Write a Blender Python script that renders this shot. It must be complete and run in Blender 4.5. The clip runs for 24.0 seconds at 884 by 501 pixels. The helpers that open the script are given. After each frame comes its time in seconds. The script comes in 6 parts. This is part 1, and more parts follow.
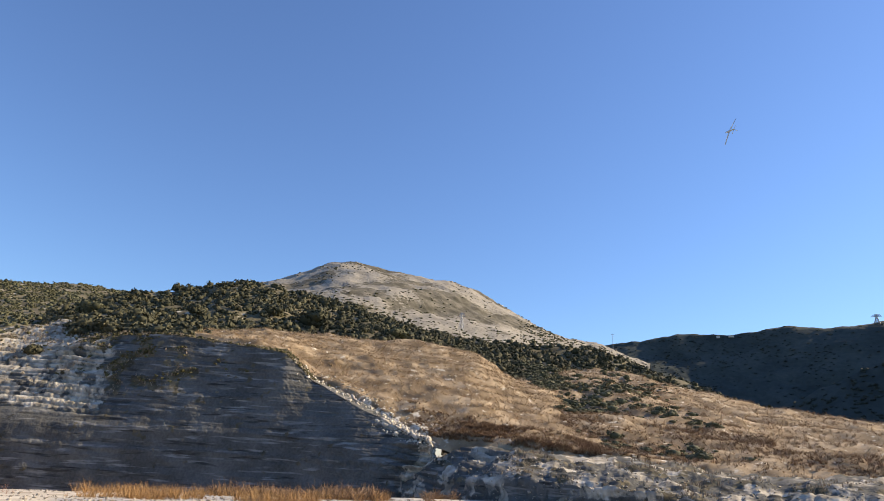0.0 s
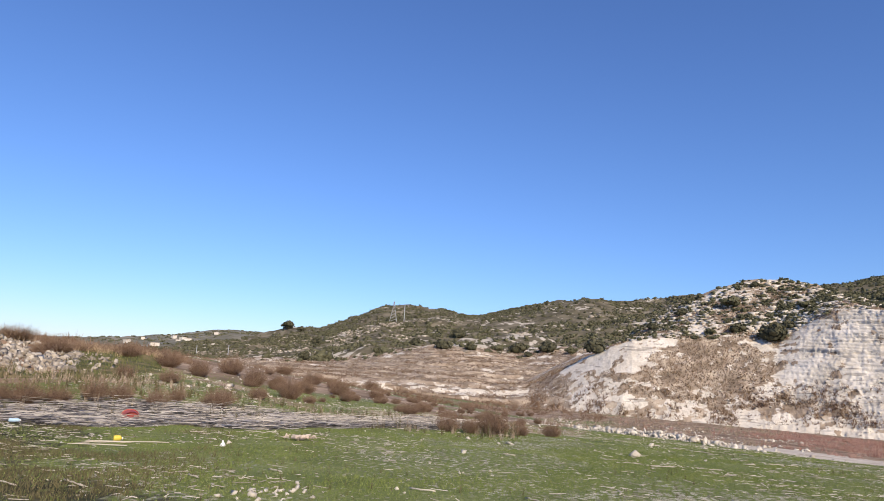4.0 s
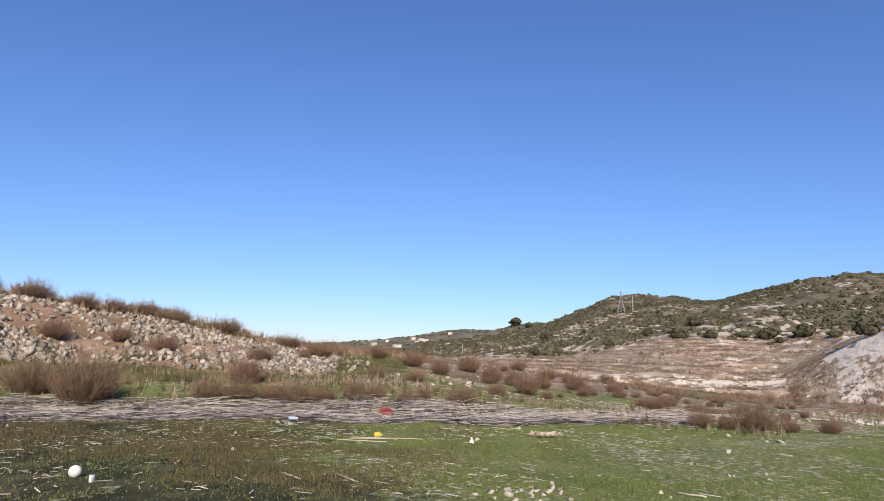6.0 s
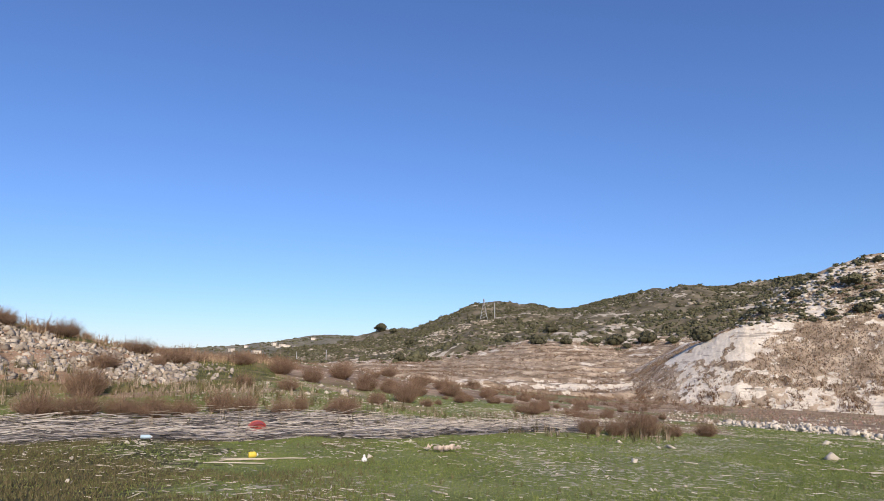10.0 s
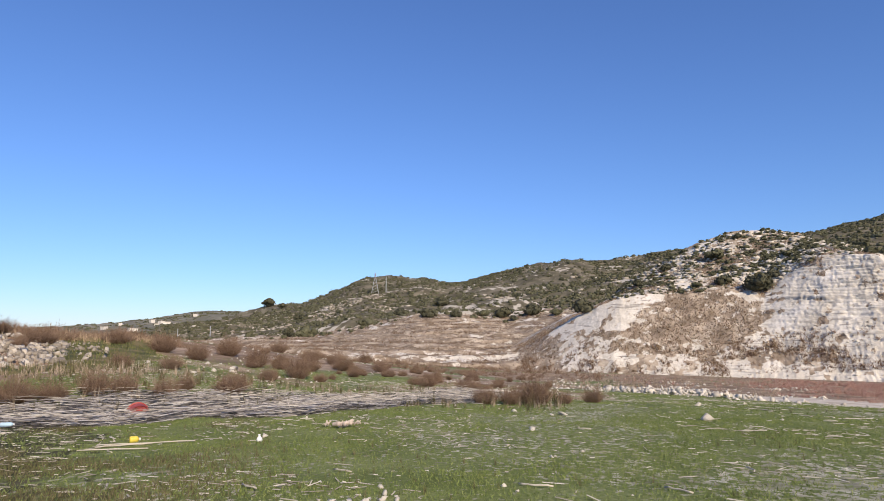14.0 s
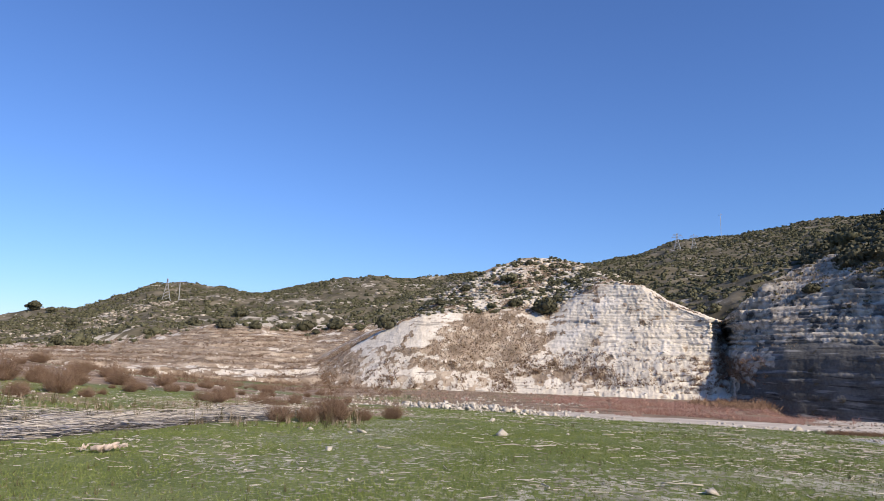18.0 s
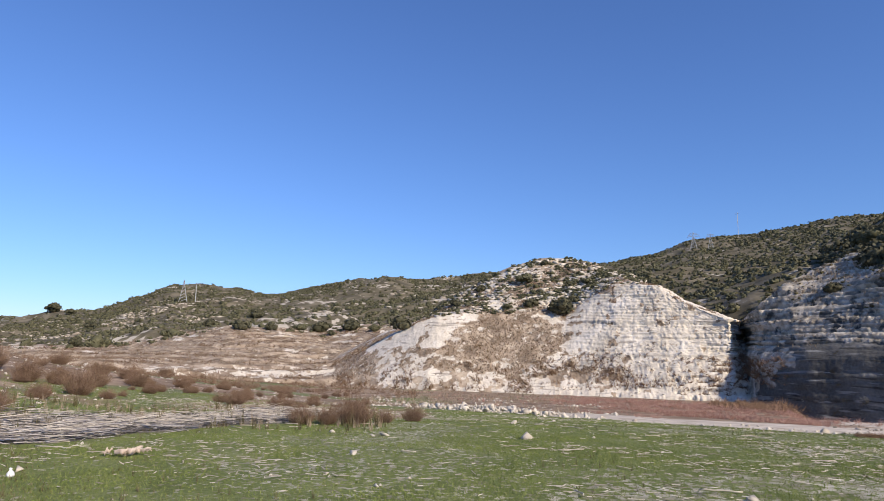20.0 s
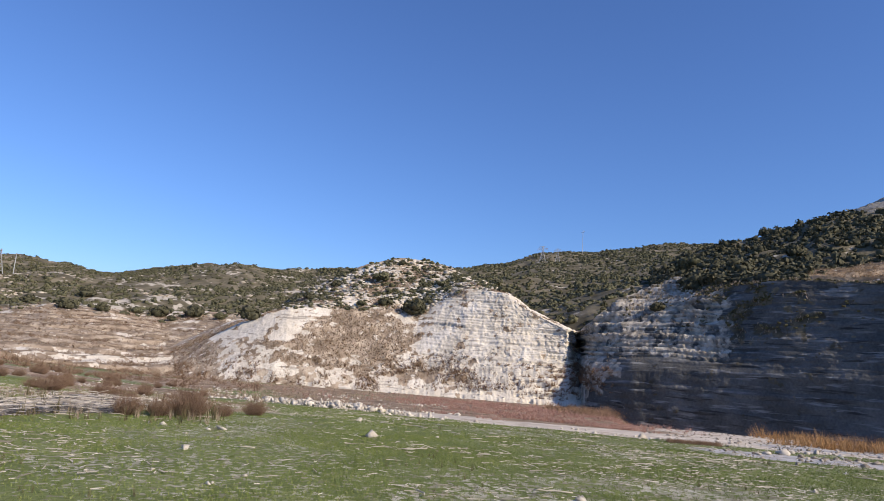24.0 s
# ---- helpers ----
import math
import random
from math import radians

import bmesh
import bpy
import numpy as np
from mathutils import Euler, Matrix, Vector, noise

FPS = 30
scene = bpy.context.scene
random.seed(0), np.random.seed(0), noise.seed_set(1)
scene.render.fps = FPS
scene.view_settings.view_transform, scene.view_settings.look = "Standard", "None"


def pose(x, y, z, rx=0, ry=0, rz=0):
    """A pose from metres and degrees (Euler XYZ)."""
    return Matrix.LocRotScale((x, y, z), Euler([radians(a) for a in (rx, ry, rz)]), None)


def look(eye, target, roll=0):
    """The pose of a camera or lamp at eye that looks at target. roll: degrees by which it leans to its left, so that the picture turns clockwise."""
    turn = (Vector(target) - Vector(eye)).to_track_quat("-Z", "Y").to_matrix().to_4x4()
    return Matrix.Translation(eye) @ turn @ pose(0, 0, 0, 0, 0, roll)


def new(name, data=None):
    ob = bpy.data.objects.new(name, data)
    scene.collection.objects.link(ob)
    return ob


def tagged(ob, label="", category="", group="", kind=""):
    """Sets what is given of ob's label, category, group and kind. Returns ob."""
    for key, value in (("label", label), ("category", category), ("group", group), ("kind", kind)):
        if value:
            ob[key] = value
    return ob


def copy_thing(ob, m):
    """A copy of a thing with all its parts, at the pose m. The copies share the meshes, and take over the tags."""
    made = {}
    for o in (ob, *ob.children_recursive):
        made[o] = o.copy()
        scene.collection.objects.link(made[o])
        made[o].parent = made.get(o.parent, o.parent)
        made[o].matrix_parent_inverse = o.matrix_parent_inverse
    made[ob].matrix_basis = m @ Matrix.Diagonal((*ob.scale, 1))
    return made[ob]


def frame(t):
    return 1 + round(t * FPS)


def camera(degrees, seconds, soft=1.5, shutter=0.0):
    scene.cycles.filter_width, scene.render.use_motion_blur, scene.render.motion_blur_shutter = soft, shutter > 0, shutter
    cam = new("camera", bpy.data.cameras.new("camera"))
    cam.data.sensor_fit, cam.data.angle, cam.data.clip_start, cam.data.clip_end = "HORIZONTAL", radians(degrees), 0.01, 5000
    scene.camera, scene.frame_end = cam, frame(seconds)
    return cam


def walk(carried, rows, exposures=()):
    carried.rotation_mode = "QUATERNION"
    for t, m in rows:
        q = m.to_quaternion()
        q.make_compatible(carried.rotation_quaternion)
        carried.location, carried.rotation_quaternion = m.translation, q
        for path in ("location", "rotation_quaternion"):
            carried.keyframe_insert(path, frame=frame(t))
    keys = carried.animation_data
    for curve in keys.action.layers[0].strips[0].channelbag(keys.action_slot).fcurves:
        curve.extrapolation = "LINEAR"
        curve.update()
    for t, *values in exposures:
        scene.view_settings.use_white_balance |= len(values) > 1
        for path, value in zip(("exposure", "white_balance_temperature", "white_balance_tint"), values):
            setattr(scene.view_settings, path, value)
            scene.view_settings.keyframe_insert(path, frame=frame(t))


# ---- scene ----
cam = camera(68.78, 24.0, 0.6)
# seconds, place, then heading, tilt and lean in degrees
PATH = [
    (0.0, 1.22, 1.98, 1.63, 35.49, 17.57, 3.70), (0.5, 1.12, 1.96, 1.62, 37.89, 17.37, 3.33), (1.0, 0.89, 1.76, 1.61, 45.78, 17.20, 4.10),
    (1.5, 0.92, 1.56, 1.60, 55.92, 15.57, 5.28), (2.0, 0.94, 1.42, 1.58, 69.86, 14.17, 6.80), (2.5, 0.85, 1.46, 1.61, 84.18, 14.07, 5.11),
    (3.0, 0.98, 1.41, 1.60, 96.30, 12.69, 4.20), (3.5, 1.02, 1.36, 1.60, 106.52, 11.86, 3.56), (5.5, 0.82, 1.01, 1.61, 129.74, 8.00, 1.73),
    (6.0, 0.77, 0.92, 1.61, 134.02, 9.37, 1.25), (6.5, 0.72, 0.83, 1.62, 137.32, 10.01, 1.86), (7.0, 0.71, 0.68, 1.61, 137.52, 12.35, 0.82),
    (7.5, 0.71, 0.49, 1.62, 136.43, 12.27, 0.88), (8.0, 0.53, 0.29, 1.60, 135.35, 11.05, 1.27), (8.5, 0.51, 0.12, 1.60, 131.72, 10.86, 1.56),
    (9.0, 0.39, -0.10, 1.61, 126.40, 10.13, 0.29), (9.5, 0.19, -0.31, 1.59, 124.84, 10.94, -0.08), (10.0, 0.09, -0.41, 1.61, 122.05, 10.10, 0.93),
    (10.5, 0.04, -0.57, 1.60, 118.87, 9.12, 1.01), (12.5, -0.06, -0.69, 1.62, 114.34, 6.34, -0.23), (13.0, -0.06, -0.70, 1.62, 114.38, 7.44, -0.73),
    (13.5, -0.06, -0.71, 1.61, 113.81, 7.77, -0.67), (14.0, -0.09, -0.72, 1.60, 112.30, 7.89, -0.15), (14.5, -0.12, -0.74, 1.60, 110.40, 8.63, 1.16),
    (15.0, -0.12, -0.74, 1.60, 108.71, 9.03, 2.22), (15.5, -0.13, -0.75, 1.59, 105.25, 9.48, 2.61), (16.0, -0.14, -0.76, 1.58, 102.35, 8.98, 3.42),
    (16.5, -0.28, -0.78, 1.58, 98.14, 7.35, 2.72), (17.0, -0.49, -0.80, 1.59, 97.53, 8.11, 0.76), (17.5, -0.59, -0.81, 1.59, 97.41, 8.44, 0.84),
    (18.0, -0.76, -0.92, 1.57, 95.19, 9.32, 1.05), (18.5, -0.89, -1.03, 1.60, 94.16, 9.49, -1.02), (20.5, -0.97, -1.15, 1.58, 96.84, 9.34, 1.35),
    (21.0, -1.00, -1.18, 1.56, 95.59, 9.23, 1.46), (21.5, -1.00, -1.18, 1.56, 94.32, 9.16, 1.49), (22.0, -0.97, -1.20, 1.56, 92.76, 9.19, 1.20),
    (22.5, -1.00, -1.21, 1.55, 92.07, 9.18, 1.19), (23.0, -1.00, -1.20, 1.56, 90.30, 8.82, 2.55), (23.5, -1.09, -1.19, 1.58, 86.69, 9.49, 3.58),
    (24.0, -1.12, -1.17, 1.58, 83.83, 9.67, 3.93),
]
walk(cam, [(t, pose(x, y, z, 90 + tilt, 0, head) @ pose(0, 0, 0, 0, 0, lean)) for t, x, y, z, head, tilt, lean in PATH],
     exposures=[(0.0, 0.70, 8100, 8), (1.0, 0.66, 7900, 8), (2.0, 0.64, 7200, 10), (3.5, 0.34, 6800, 13), (5.5, 0.18, 6900, 14), (6.0, 0.18, 6900, 14), (7.0, 0.10, 6800, 14),
                (8.0, 0.12, 6700, 14), (9.0, 0.18, 6900, 14), (10.5, 0.16, 6900, 14), (13.0, 0.22, 6900, 13), (14.0, 0.20, 6800, 13), (17.0, 0.24, 6700, 13), (24.0, 0.22, 6700, 13)])

# ---- light ----
SUN_AZ, SUN_EL = -42.5, 31.0
world = bpy.data.worlds.new("sky")
scene.world = world
world.use_nodes = True
wn = world.node_tree.nodes
sky = wn.new("ShaderNodeTexSky")
sky.sky_type, sky.sun_disc = "NISHITA", False
sky.sun_elevation, sky.sun_rotation = radians(SUN_EL), radians(-SUN_AZ)
sky.altitude, sky.air_density, sky.dust_density, sky.ozone_density = 2000, 1.5, 0.8, 10.0
wn["Background"].inputs["Strength"].default_value = 0.107
tint = wn.new("ShaderNodeMix")
tint.data_type, tint.blend_type = "RGBA", "MULTIPLY"
tint.inputs["Factor"].default_value, tint.inputs["B"].default_value = 1.0, (1.10, 1.09, 1.25, 1)
world.node_tree.links.new(sky.outputs[0], tint.inputs["A"])
world.node_tree.links.new(tint.outputs["Result"], wn["Background"].inputs["Color"])
sun_data = bpy.data.lights.new("sun", "SUN")
sun_data.energy, sun_data.angle, sun_data.color = 4.8, radians(0.53), (1.0, 0.89, 0.73)
sun = new("sun", sun_data)
sx, sy = -math.sin(radians(SUN_AZ)), math.cos(radians(SUN_AZ))
sun.matrix_world = look((sx * 300, sy * 300, 300 * math.tan(radians(SUN_EL))), (0, 0, 0))

# ---- small tools ----
rng = np.random.default_rng(7)


def hash3(i, j, k, seed):
    h = (i * 374761393 + j * 668265263 + k * 2147483647 + seed * 1274126177) & 0xFFFFFFFF
    h = ((h ^ (h >> 13)) * 1274126177) & 0xFFFFFFFF
    h = ((h ^ (h >> 16)) * 2246822519) & 0xFFFFFFFF
    return ((h ^ (h >> 15)) & 0xFFFF) / 65535.0


def vnoise(p, seed=0):
    """Smooth noise from -1 to 1 at an array of points (n, 3)."""
    q = np.floor(p).astype(np.int64)
    f = p - q
    f = f * f * (3 - 2 * f)
    out = 0
    for a in (0, 1):
        for b in (0, 1):
            for c in (0, 1):
                w = (f[:, 0] if a else 1 - f[:, 0]) * (f[:, 1] if b else 1 - f[:, 1]) * (f[:, 2] if c else 1 - f[:, 2])
                out = out + w * hash3(q[:, 0] + a, q[:, 1] + b, q[:, 2] + c, seed)
    return out * 2 - 1


def fbm(p, size, octaves=4, seed=0, gain=0.5):
    out, amp = 0, 1.0
    for k in range(octaves):
        out = out + amp * vnoise(p / size * 2 ** k + 13.7 * k, seed + k)
        amp *= gain
    return out


def sstep(a, b, x):
    t = np.clip((x - a) / (b - a), 0, 1)
    return t * t * (3 - 2 * t)


def np_mesh(name, verts, faces, mat, smooth=False):
    """A mesh from arrays: verts (n, 3), faces (m, 3) or (m, 4)."""
    me = bpy.data.meshes.new(name)
    k = faces.shape[1]
    me.vertices.add(len(verts))
    me.vertices.foreach_set("co", np.ascontiguousarray(verts, np.float32).ravel())
    me.loops.add(faces.size)
    me.loops.foreach_set("vertex_index", np.ascontiguousarray(faces, np.int32).ravel())
    me.polygons.add(len(faces))
    me.polygons.foreach_set("loop_start", np.arange(0, faces.size, k, dtype=np.int32))
    if smooth:
        me.polygons.foreach_set("use_smooth", np.ones(len(faces), bool))
    me.update(calc_edges=True)
    me.materials.append(mat)
    return me


def place(az, dist, z=0.0):
    """A point by its bearing (degrees from +y, turning to -x), distance and height."""
    a = np.radians(az)
    return np.stack([-np.sin(a) * dist, np.cos(a) * dist, z + 0 * a], -1)


def part(name, bm, material, parent, label=""):
    me = bpy.data.meshes.new(name)
    bm.to_mesh(me)
    bm.free()
    me.materials.append(material)
    ob = new(name, me)
    ob.parent = parent
    return tagged(ob, label)


# ---- materials ----
def material(name, stops, size=1.0, rough=0.9, bump=0.3, bump_size=None, fine=0.35, island=0.0, spec=0.2, contrast=0.18):
    """Stops of colour spread over two scales of noise in world metres, with a bump of the fine one."""
    m = bpy.data.materials.new(name)
    m.use_nodes = True
    n, l = m.node_tree.nodes, m.node_tree.links
    b = n["Principled BSDF"]
    b.inputs["Roughness"].default_value = rough
    b.inputs["Specular IOR Level"].default_value = spec
    geo = n.new("ShaderNodeNewGeometry")
    big = n.new("ShaderNodeTexNoise")
    big.inputs["Scale"].default_value, big.inputs["Detail"].default_value = 1 / size, 8
    small = n.new("ShaderNodeTexNoise")
    small.inputs["Scale"].default_value, small.inputs["Detail"].default_value = 1 / (bump_size or size * 0.12), 6
    l.new(geo.outputs["Position"], big.inputs["Vector"])
    l.new(geo.outputs["Position"], small.inputs["Vector"])
    mix = n.new("ShaderNodeMix")
    mix.inputs["Factor"].default_value = fine
    l.new(big.outputs["Fac"], mix.inputs["A"])
    l.new(small.outputs["Fac"], mix.inputs["B"])
    fac = mix.outputs["Result"]
    if island:
        isl = n.new("ShaderNodeMix")
        isl.inputs["Factor"].default_value = island
        l.new(fac, isl.inputs["A"])
        l.new(geo.outputs["Random Per Island"], isl.inputs["B"])
        fac = isl.outputs["Result"]
    ramp = n.new("ShaderNodeValToRGB")
    while len(ramp.color_ramp.elements) < len(stops):
        ramp.color_ramp.elements.new(0.5)
    for k, c in enumerate(stops):
        e = ramp.color_ramp.elements[k]
        w = contrast if not island else 0.3
        e.position = 0.5 - w + 2 * w * k / max(1, len(stops) - 1)
        e.color = (*c, 1)
    l.new(fac, ramp.inputs[0])
    l.new(ramp.outputs[0], b.inputs["Base Color"])
    if bump:
        bp = n.new("ShaderNodeBump")
        bp.inputs["Strength"].default_value, bp.inputs["Distance"].default_value = bump, (bump_size or size * 0.12) * 0.5
        l.new(small.outputs["Fac"], bp.inputs["Height"])
        l.new(bp.outputs[0], b.inputs["Normal"])
    return m


def node(m, kind, **kw):
    nd = m.node_tree.nodes.new(kind)
    for k, v in kw.items():
        nd.inputs[k].default_value = v
    return nd


def blend(m, fac_socket, other_stops, size, fac_lo, fac_hi):
    """Mix a second set of colours over the base colour where fac_socket passes from fac_lo to fac_hi."""
    n, l = m.node_tree.nodes, m.node_tree.links
    b = n["Principled BSDF"]
    old = b.inputs["Base Color"].links[0].from_socket
    geo = n.new("ShaderNodeNewGeometry")
    tex = node(m, "ShaderNodeTexNoise", Scale=1 / size, Detail=7)
    l.new(geo.outputs["Position"], tex.inputs["Vector"])
    ramp = n.new("ShaderNodeValToRGB")
    while len(ramp.color_ramp.elements) < len(other_stops):
        ramp.color_ramp.elements.new(0.5)
    for k, c in enumerate(other_stops):
        e = ramp.color_ramp.elements[k]
        e.position, e.color = 0.34 + 0.32 * k / max(1, len(other_stops) - 1), (*c, 1)
    l.new(tex.outputs["Fac"], ramp.inputs[0])
    mr = node(m, "ShaderNodeMapRange")
    mr.inputs["From Min"].default_value, mr.inputs["From Max"].default_value = fac_lo, fac_hi
    l.new(fac_socket, mr.inputs["Value"])
    mx = n.new("ShaderNodeMix")
    mx.data_type = "RGBA"
    l.new(mr.outputs["Result"], mx.inputs["Factor"])
    l.new(old, mx.inputs["A"])
    l.new(ramp.outputs[0], mx.inputs["B"])
    l.new(mx.outputs["Result"], b.inputs["Base Color"])
    return mr.outputs["Result"]


def maths(m, op, a, b=None, c=None):
    nd = m.node_tree.nodes.new("ShaderNodeMath")
    nd.operation = op
    for k, v in enumerate((a, b, c)):
        if v is None:
            continue
        if isinstance(v, (int, float)):
            nd.inputs[k].default_value = v
        else:
            m.node_tree.links.new(v, nd.inputs[k])
    return nd.outputs[0]


def position(m):
    n, l = m.node_tree.nodes, m.node_tree.links
    geo = n.new("ShaderNodeNewGeometry")
    sep = n.new("ShaderNodeSeparateXYZ")
    l.new(geo.outputs["Position"], sep.inputs[0])
    nor = n.new("ShaderNodeSeparateXYZ")
    l.new(geo.outputs["True Normal"], nor.inputs[0])
    return geo.outputs["Position"], sep.outputs, nor.outputs


def noise_at(m, size, detail=5):
    tex = node(m, "ShaderNodeTexNoise", Scale=1 / size, Detail=detail)
    geo = m.node_tree.nodes.new("ShaderNodeNewGeometry")
    m.node_tree.links.new(geo.outputs["Position"], tex.inputs["Vector"])
    return tex.outputs["Fac"]


DRY = [(0.19, 0.143, 0.10), (0.325, 0.255, 0.185), (0.49, 0.405, 0.305)]
MARL = [(0.46, 0.408, 0.33), (0.60, 0.545, 0.455), (0.73, 0.675, 0.585)]
SCRUB = [(0.052, 0.052, 0.028), (0.096, 0.094, 0.051), (0.155, 0.147, 0.087)]
SOIL = [(0.08, 0.070, 0.044), (0.125, 0.108, 0.07), (0.20, 0.172, 0.117)]



def attribute(m, name):
    a = m.node_tree.nodes.new("ShaderNodeAttribute")
    a.attribute_name = name
    return a.outputs["Fac"]


def covered(m, stops, size, ragged=1.5, grain=1.2, name="cover"):
    """Lay a second cover over a material where its mesh says so, with a ragged edge."""
    fac = maths(m, "ADD", attribute(m, name), maths(m, "MULTIPLY", maths(m, "SUBTRACT", noise_at(m, grain), 0.5), ragged * 2))
    blend(m, fac, stops, size, 0.40, 0.60)
    return m


def strata(m, stops, lo=0.56, hi=0.63, shift=0.0):
    """Thin darker beds that lie level in the rock."""
    geo = m.node_tree.nodes.new("ShaderNodeNewGeometry")
    mp = m.node_tree.nodes.new("ShaderNodeVectorMath")
    mp.operation = "MULTIPLY"
    mp.inputs[1].default_value = (0.2, 0.2, 2.2)
    m.node_tree.links.new(geo.outputs["Position"], mp.inputs[0])
    mv = m.node_tree.nodes.new("ShaderNodeVectorMath")
    mv.inputs[1].default_value = (shift, shift, shift)
    m.node_tree.links.new(mp.outputs[0], mv.inputs[0])
    tex = node(m, "ShaderNodeTexNoise", Scale=1.0, Detail=6)
    m.node_tree.links.new(mv.outputs[0], tex.inputs["Vector"])
    blend(m, tex.outputs["Fac"], stops, 1.5, lo, hi)
    return m


# Same pale marl as the hillock, darkened to put the cliff's shade into colour.
SHADE_GREY = [(0.056, 0.055, 0.051), (0.10, 0.098, 0.091), (0.155, 0.151, 0.141)]
mat_cliff = covered(strata(strata(material("shade_dark_marl", SHADE_GREY, 4.0, 0.95, 0.6, 0.3), [(0.15, 0.147, 0.138), (0.25, 0.245, 0.23)], 0.57, 0.64, 31.0), [(0.035, 0.033, 0.03), (0.065, 0.062, 0.056)], 0.59, 0.66), [(0.055, 0.047, 0.032), (0.10, 0.085, 0.056), (0.19, 0.155, 0.10)], 2.0)
# Cream cover: sunlight on the broken ends, painted over the darkened rock.
covered(mat_cliff, [(0.22, 0.192, 0.152), (0.38, 0.338, 0.275), (0.55, 0.497, 0.415)], 1.2, 0.6, 1.0, "lit_crumbly")
mat_hillock = covered(strata(material("white_marl", MARL, 4.0, 0.95, 0.6, 0.4), [(0.30, 0.27, 0.225), (0.44, 0.40, 0.34)], 0.60, 0.66), DRY, 2.5)
mat_terrace = covered(material("terraced_slope", MARL, 3.0, 0.95, 0.5, 0.4), DRY, 3.0)
_p, _xyz, _n = position(mat_terrace)
_z = maths(mat_terrace, "ADD", maths(mat_terrace, "DIVIDE", _xyz["Z"], 1.15), maths(mat_terrace, "MULTIPLY", noise_at(mat_terrace, 14.0, 2), 4.0))
_z = maths(mat_terrace, "ADD", maths(mat_terrace, "FRACT", _z), maths(mat_terrace, "MULTIPLY", noise_at(mat_terrace, 2.0), 1.5))
blend(mat_terrace, _z, [(0.10, 0.078, 0.055), (0.18, 0.135, 0.098)], 2.0, 1.5, 1.75)
mat_knoll = covered(material("dry_grass_slope", MARL, 3.0, 0.95, 0.5, 0.35), [(0.15, 0.104, 0.064), (0.26, 0.19, 0.121), (0.41, 0.316, 0.214)], 4.0)
mat_scrub_ground = covered(material("scrub_soil", [(0.40, 0.36, 0.29), (0.56, 0.51, 0.43)], 3.0, 0.95, 0.4, 0.8), SOIL, 7.0, 1.5, 3.0)
mat_mountain = covered(material("bare_mountain", [(0.21, 0.19, 0.158), (0.35, 0.322, 0.275)], 20.0, 0.95, 0.6, 3.0), [(0.07, 0.064, 0.046), (0.125, 0.112, 0.085), (0.19, 0.17, 0.135)], 14.0, 1.3, 4.0)
# Bluish because the haze of distance is put into the base colour.
mat_far = material("hazed_far_woods", [(0.032, 0.043, 0.041), (0.05, 0.062, 0.057), (0.075, 0.085, 0.076)], 60.0, 0.95, 0.3, 8.0)
mat_hills = material("hill_soil", [(0.10, 0.10, 0.07), (0.17, 0.158, 0.115), (0.30, 0.27, 0.21)], 40.0, 0.95, 0.3, 8.0)
# Leaves of the far woods, tinted with the same painted haze.
mat_far_leaf = material("hazed_far_leaves", [(0.028, 0.039, 0.034), (0.045, 0.056, 0.048), (0.066, 0.075, 0.063)], 60.0, 0.8, 0.0, 1.0, island=0.4)
mat_bank = covered(material("rubble_soil", [(0.13, 0.085, 0.052), (0.27, 0.178, 0.112), (0.43, 0.30, 0.20)], 2.0, 0.95, 0.7, 0.12), [(0.05, 0.06, 0.02), (0.10, 0.095, 0.04), (0.18, 0.14, 0.075)], 1.0, 0.5, 0.5)
mat_leaf = material("scrub_leaves", SCRUB, 12.0, 0.75, 0.0, 1.0, island=0.45)
mat_pine = material("dark_leaves", [(0.036, 0.037, 0.021), (0.068, 0.066, 0.038), (0.115, 0.106, 0.063)], 12.0, 0.75, 0.0, 1.0, island=0.45)
mat_tuft = material("dry_tufts", DRY, 6.0, 0.9, 0.0, 1.0, island=0.4)
mat_bark = material("bark", [(0.08, 0.06, 0.04), (0.16, 0.12, 0.09)], 0.5, 0.95, 0.5, 0.05)
mat_twig = material("red_brown_twigs", [(0.115, 0.07, 0.045), (0.20, 0.13, 0.085), (0.31, 0.215, 0.15)], 2.0, 0.9, 0.0, 0.3, island=0.5)
mat_ground = material("meadow", [(0.075, 0.093, 0.026), (0.128, 0.155, 0.046), (0.215, 0.23, 0.095)], 1.5, 0.95, 0.5, 0.06, fine=0.5)
for nm, stops, size, ragged, grain in (
        ("wear", [(0.17, 0.16, 0.10), (0.28, 0.265, 0.19), (0.44, 0.415, 0.335)], 0.4, 1.7, 0.11),
        ("mud", [(0.38, 0.325, 0.255), (0.52, 0.455, 0.37), (0.62, 0.555, 0.46)], 1.2, 0.2, 0.8),
        ("soil", [(0.15, 0.105, 0.068), (0.25, 0.18, 0.12), (0.37, 0.28, 0.198)], 2.0, 0.3, 1.0),
        ("gravel", [(0.26, 0.25, 0.24), (0.38, 0.37, 0.355), (0.48, 0.465, 0.45)], 0.5, 0.2, 0.4),
        ("damp", [(0.022, 0.022, 0.010), (0.045, 0.044, 0.019), (0.085, 0.075, 0.04)], 0.6, 0.9, 0.3),
        ("litter", [(0.05, 0.042, 0.035), (0.10, 0.088, 0.077), (0.17, 0.152, 0.137)], 0.4, 0.3, 0.3)):
    covered(mat_ground, stops, size, ragged, grain, nm)
mat_grass = material("grass_blades", [(0.08, 0.112, 0.026), (0.155, 0.195, 0.05), (0.26, 0.275, 0.105)], 2.0, 0.7, 0.0, 0.3, island=0.4)
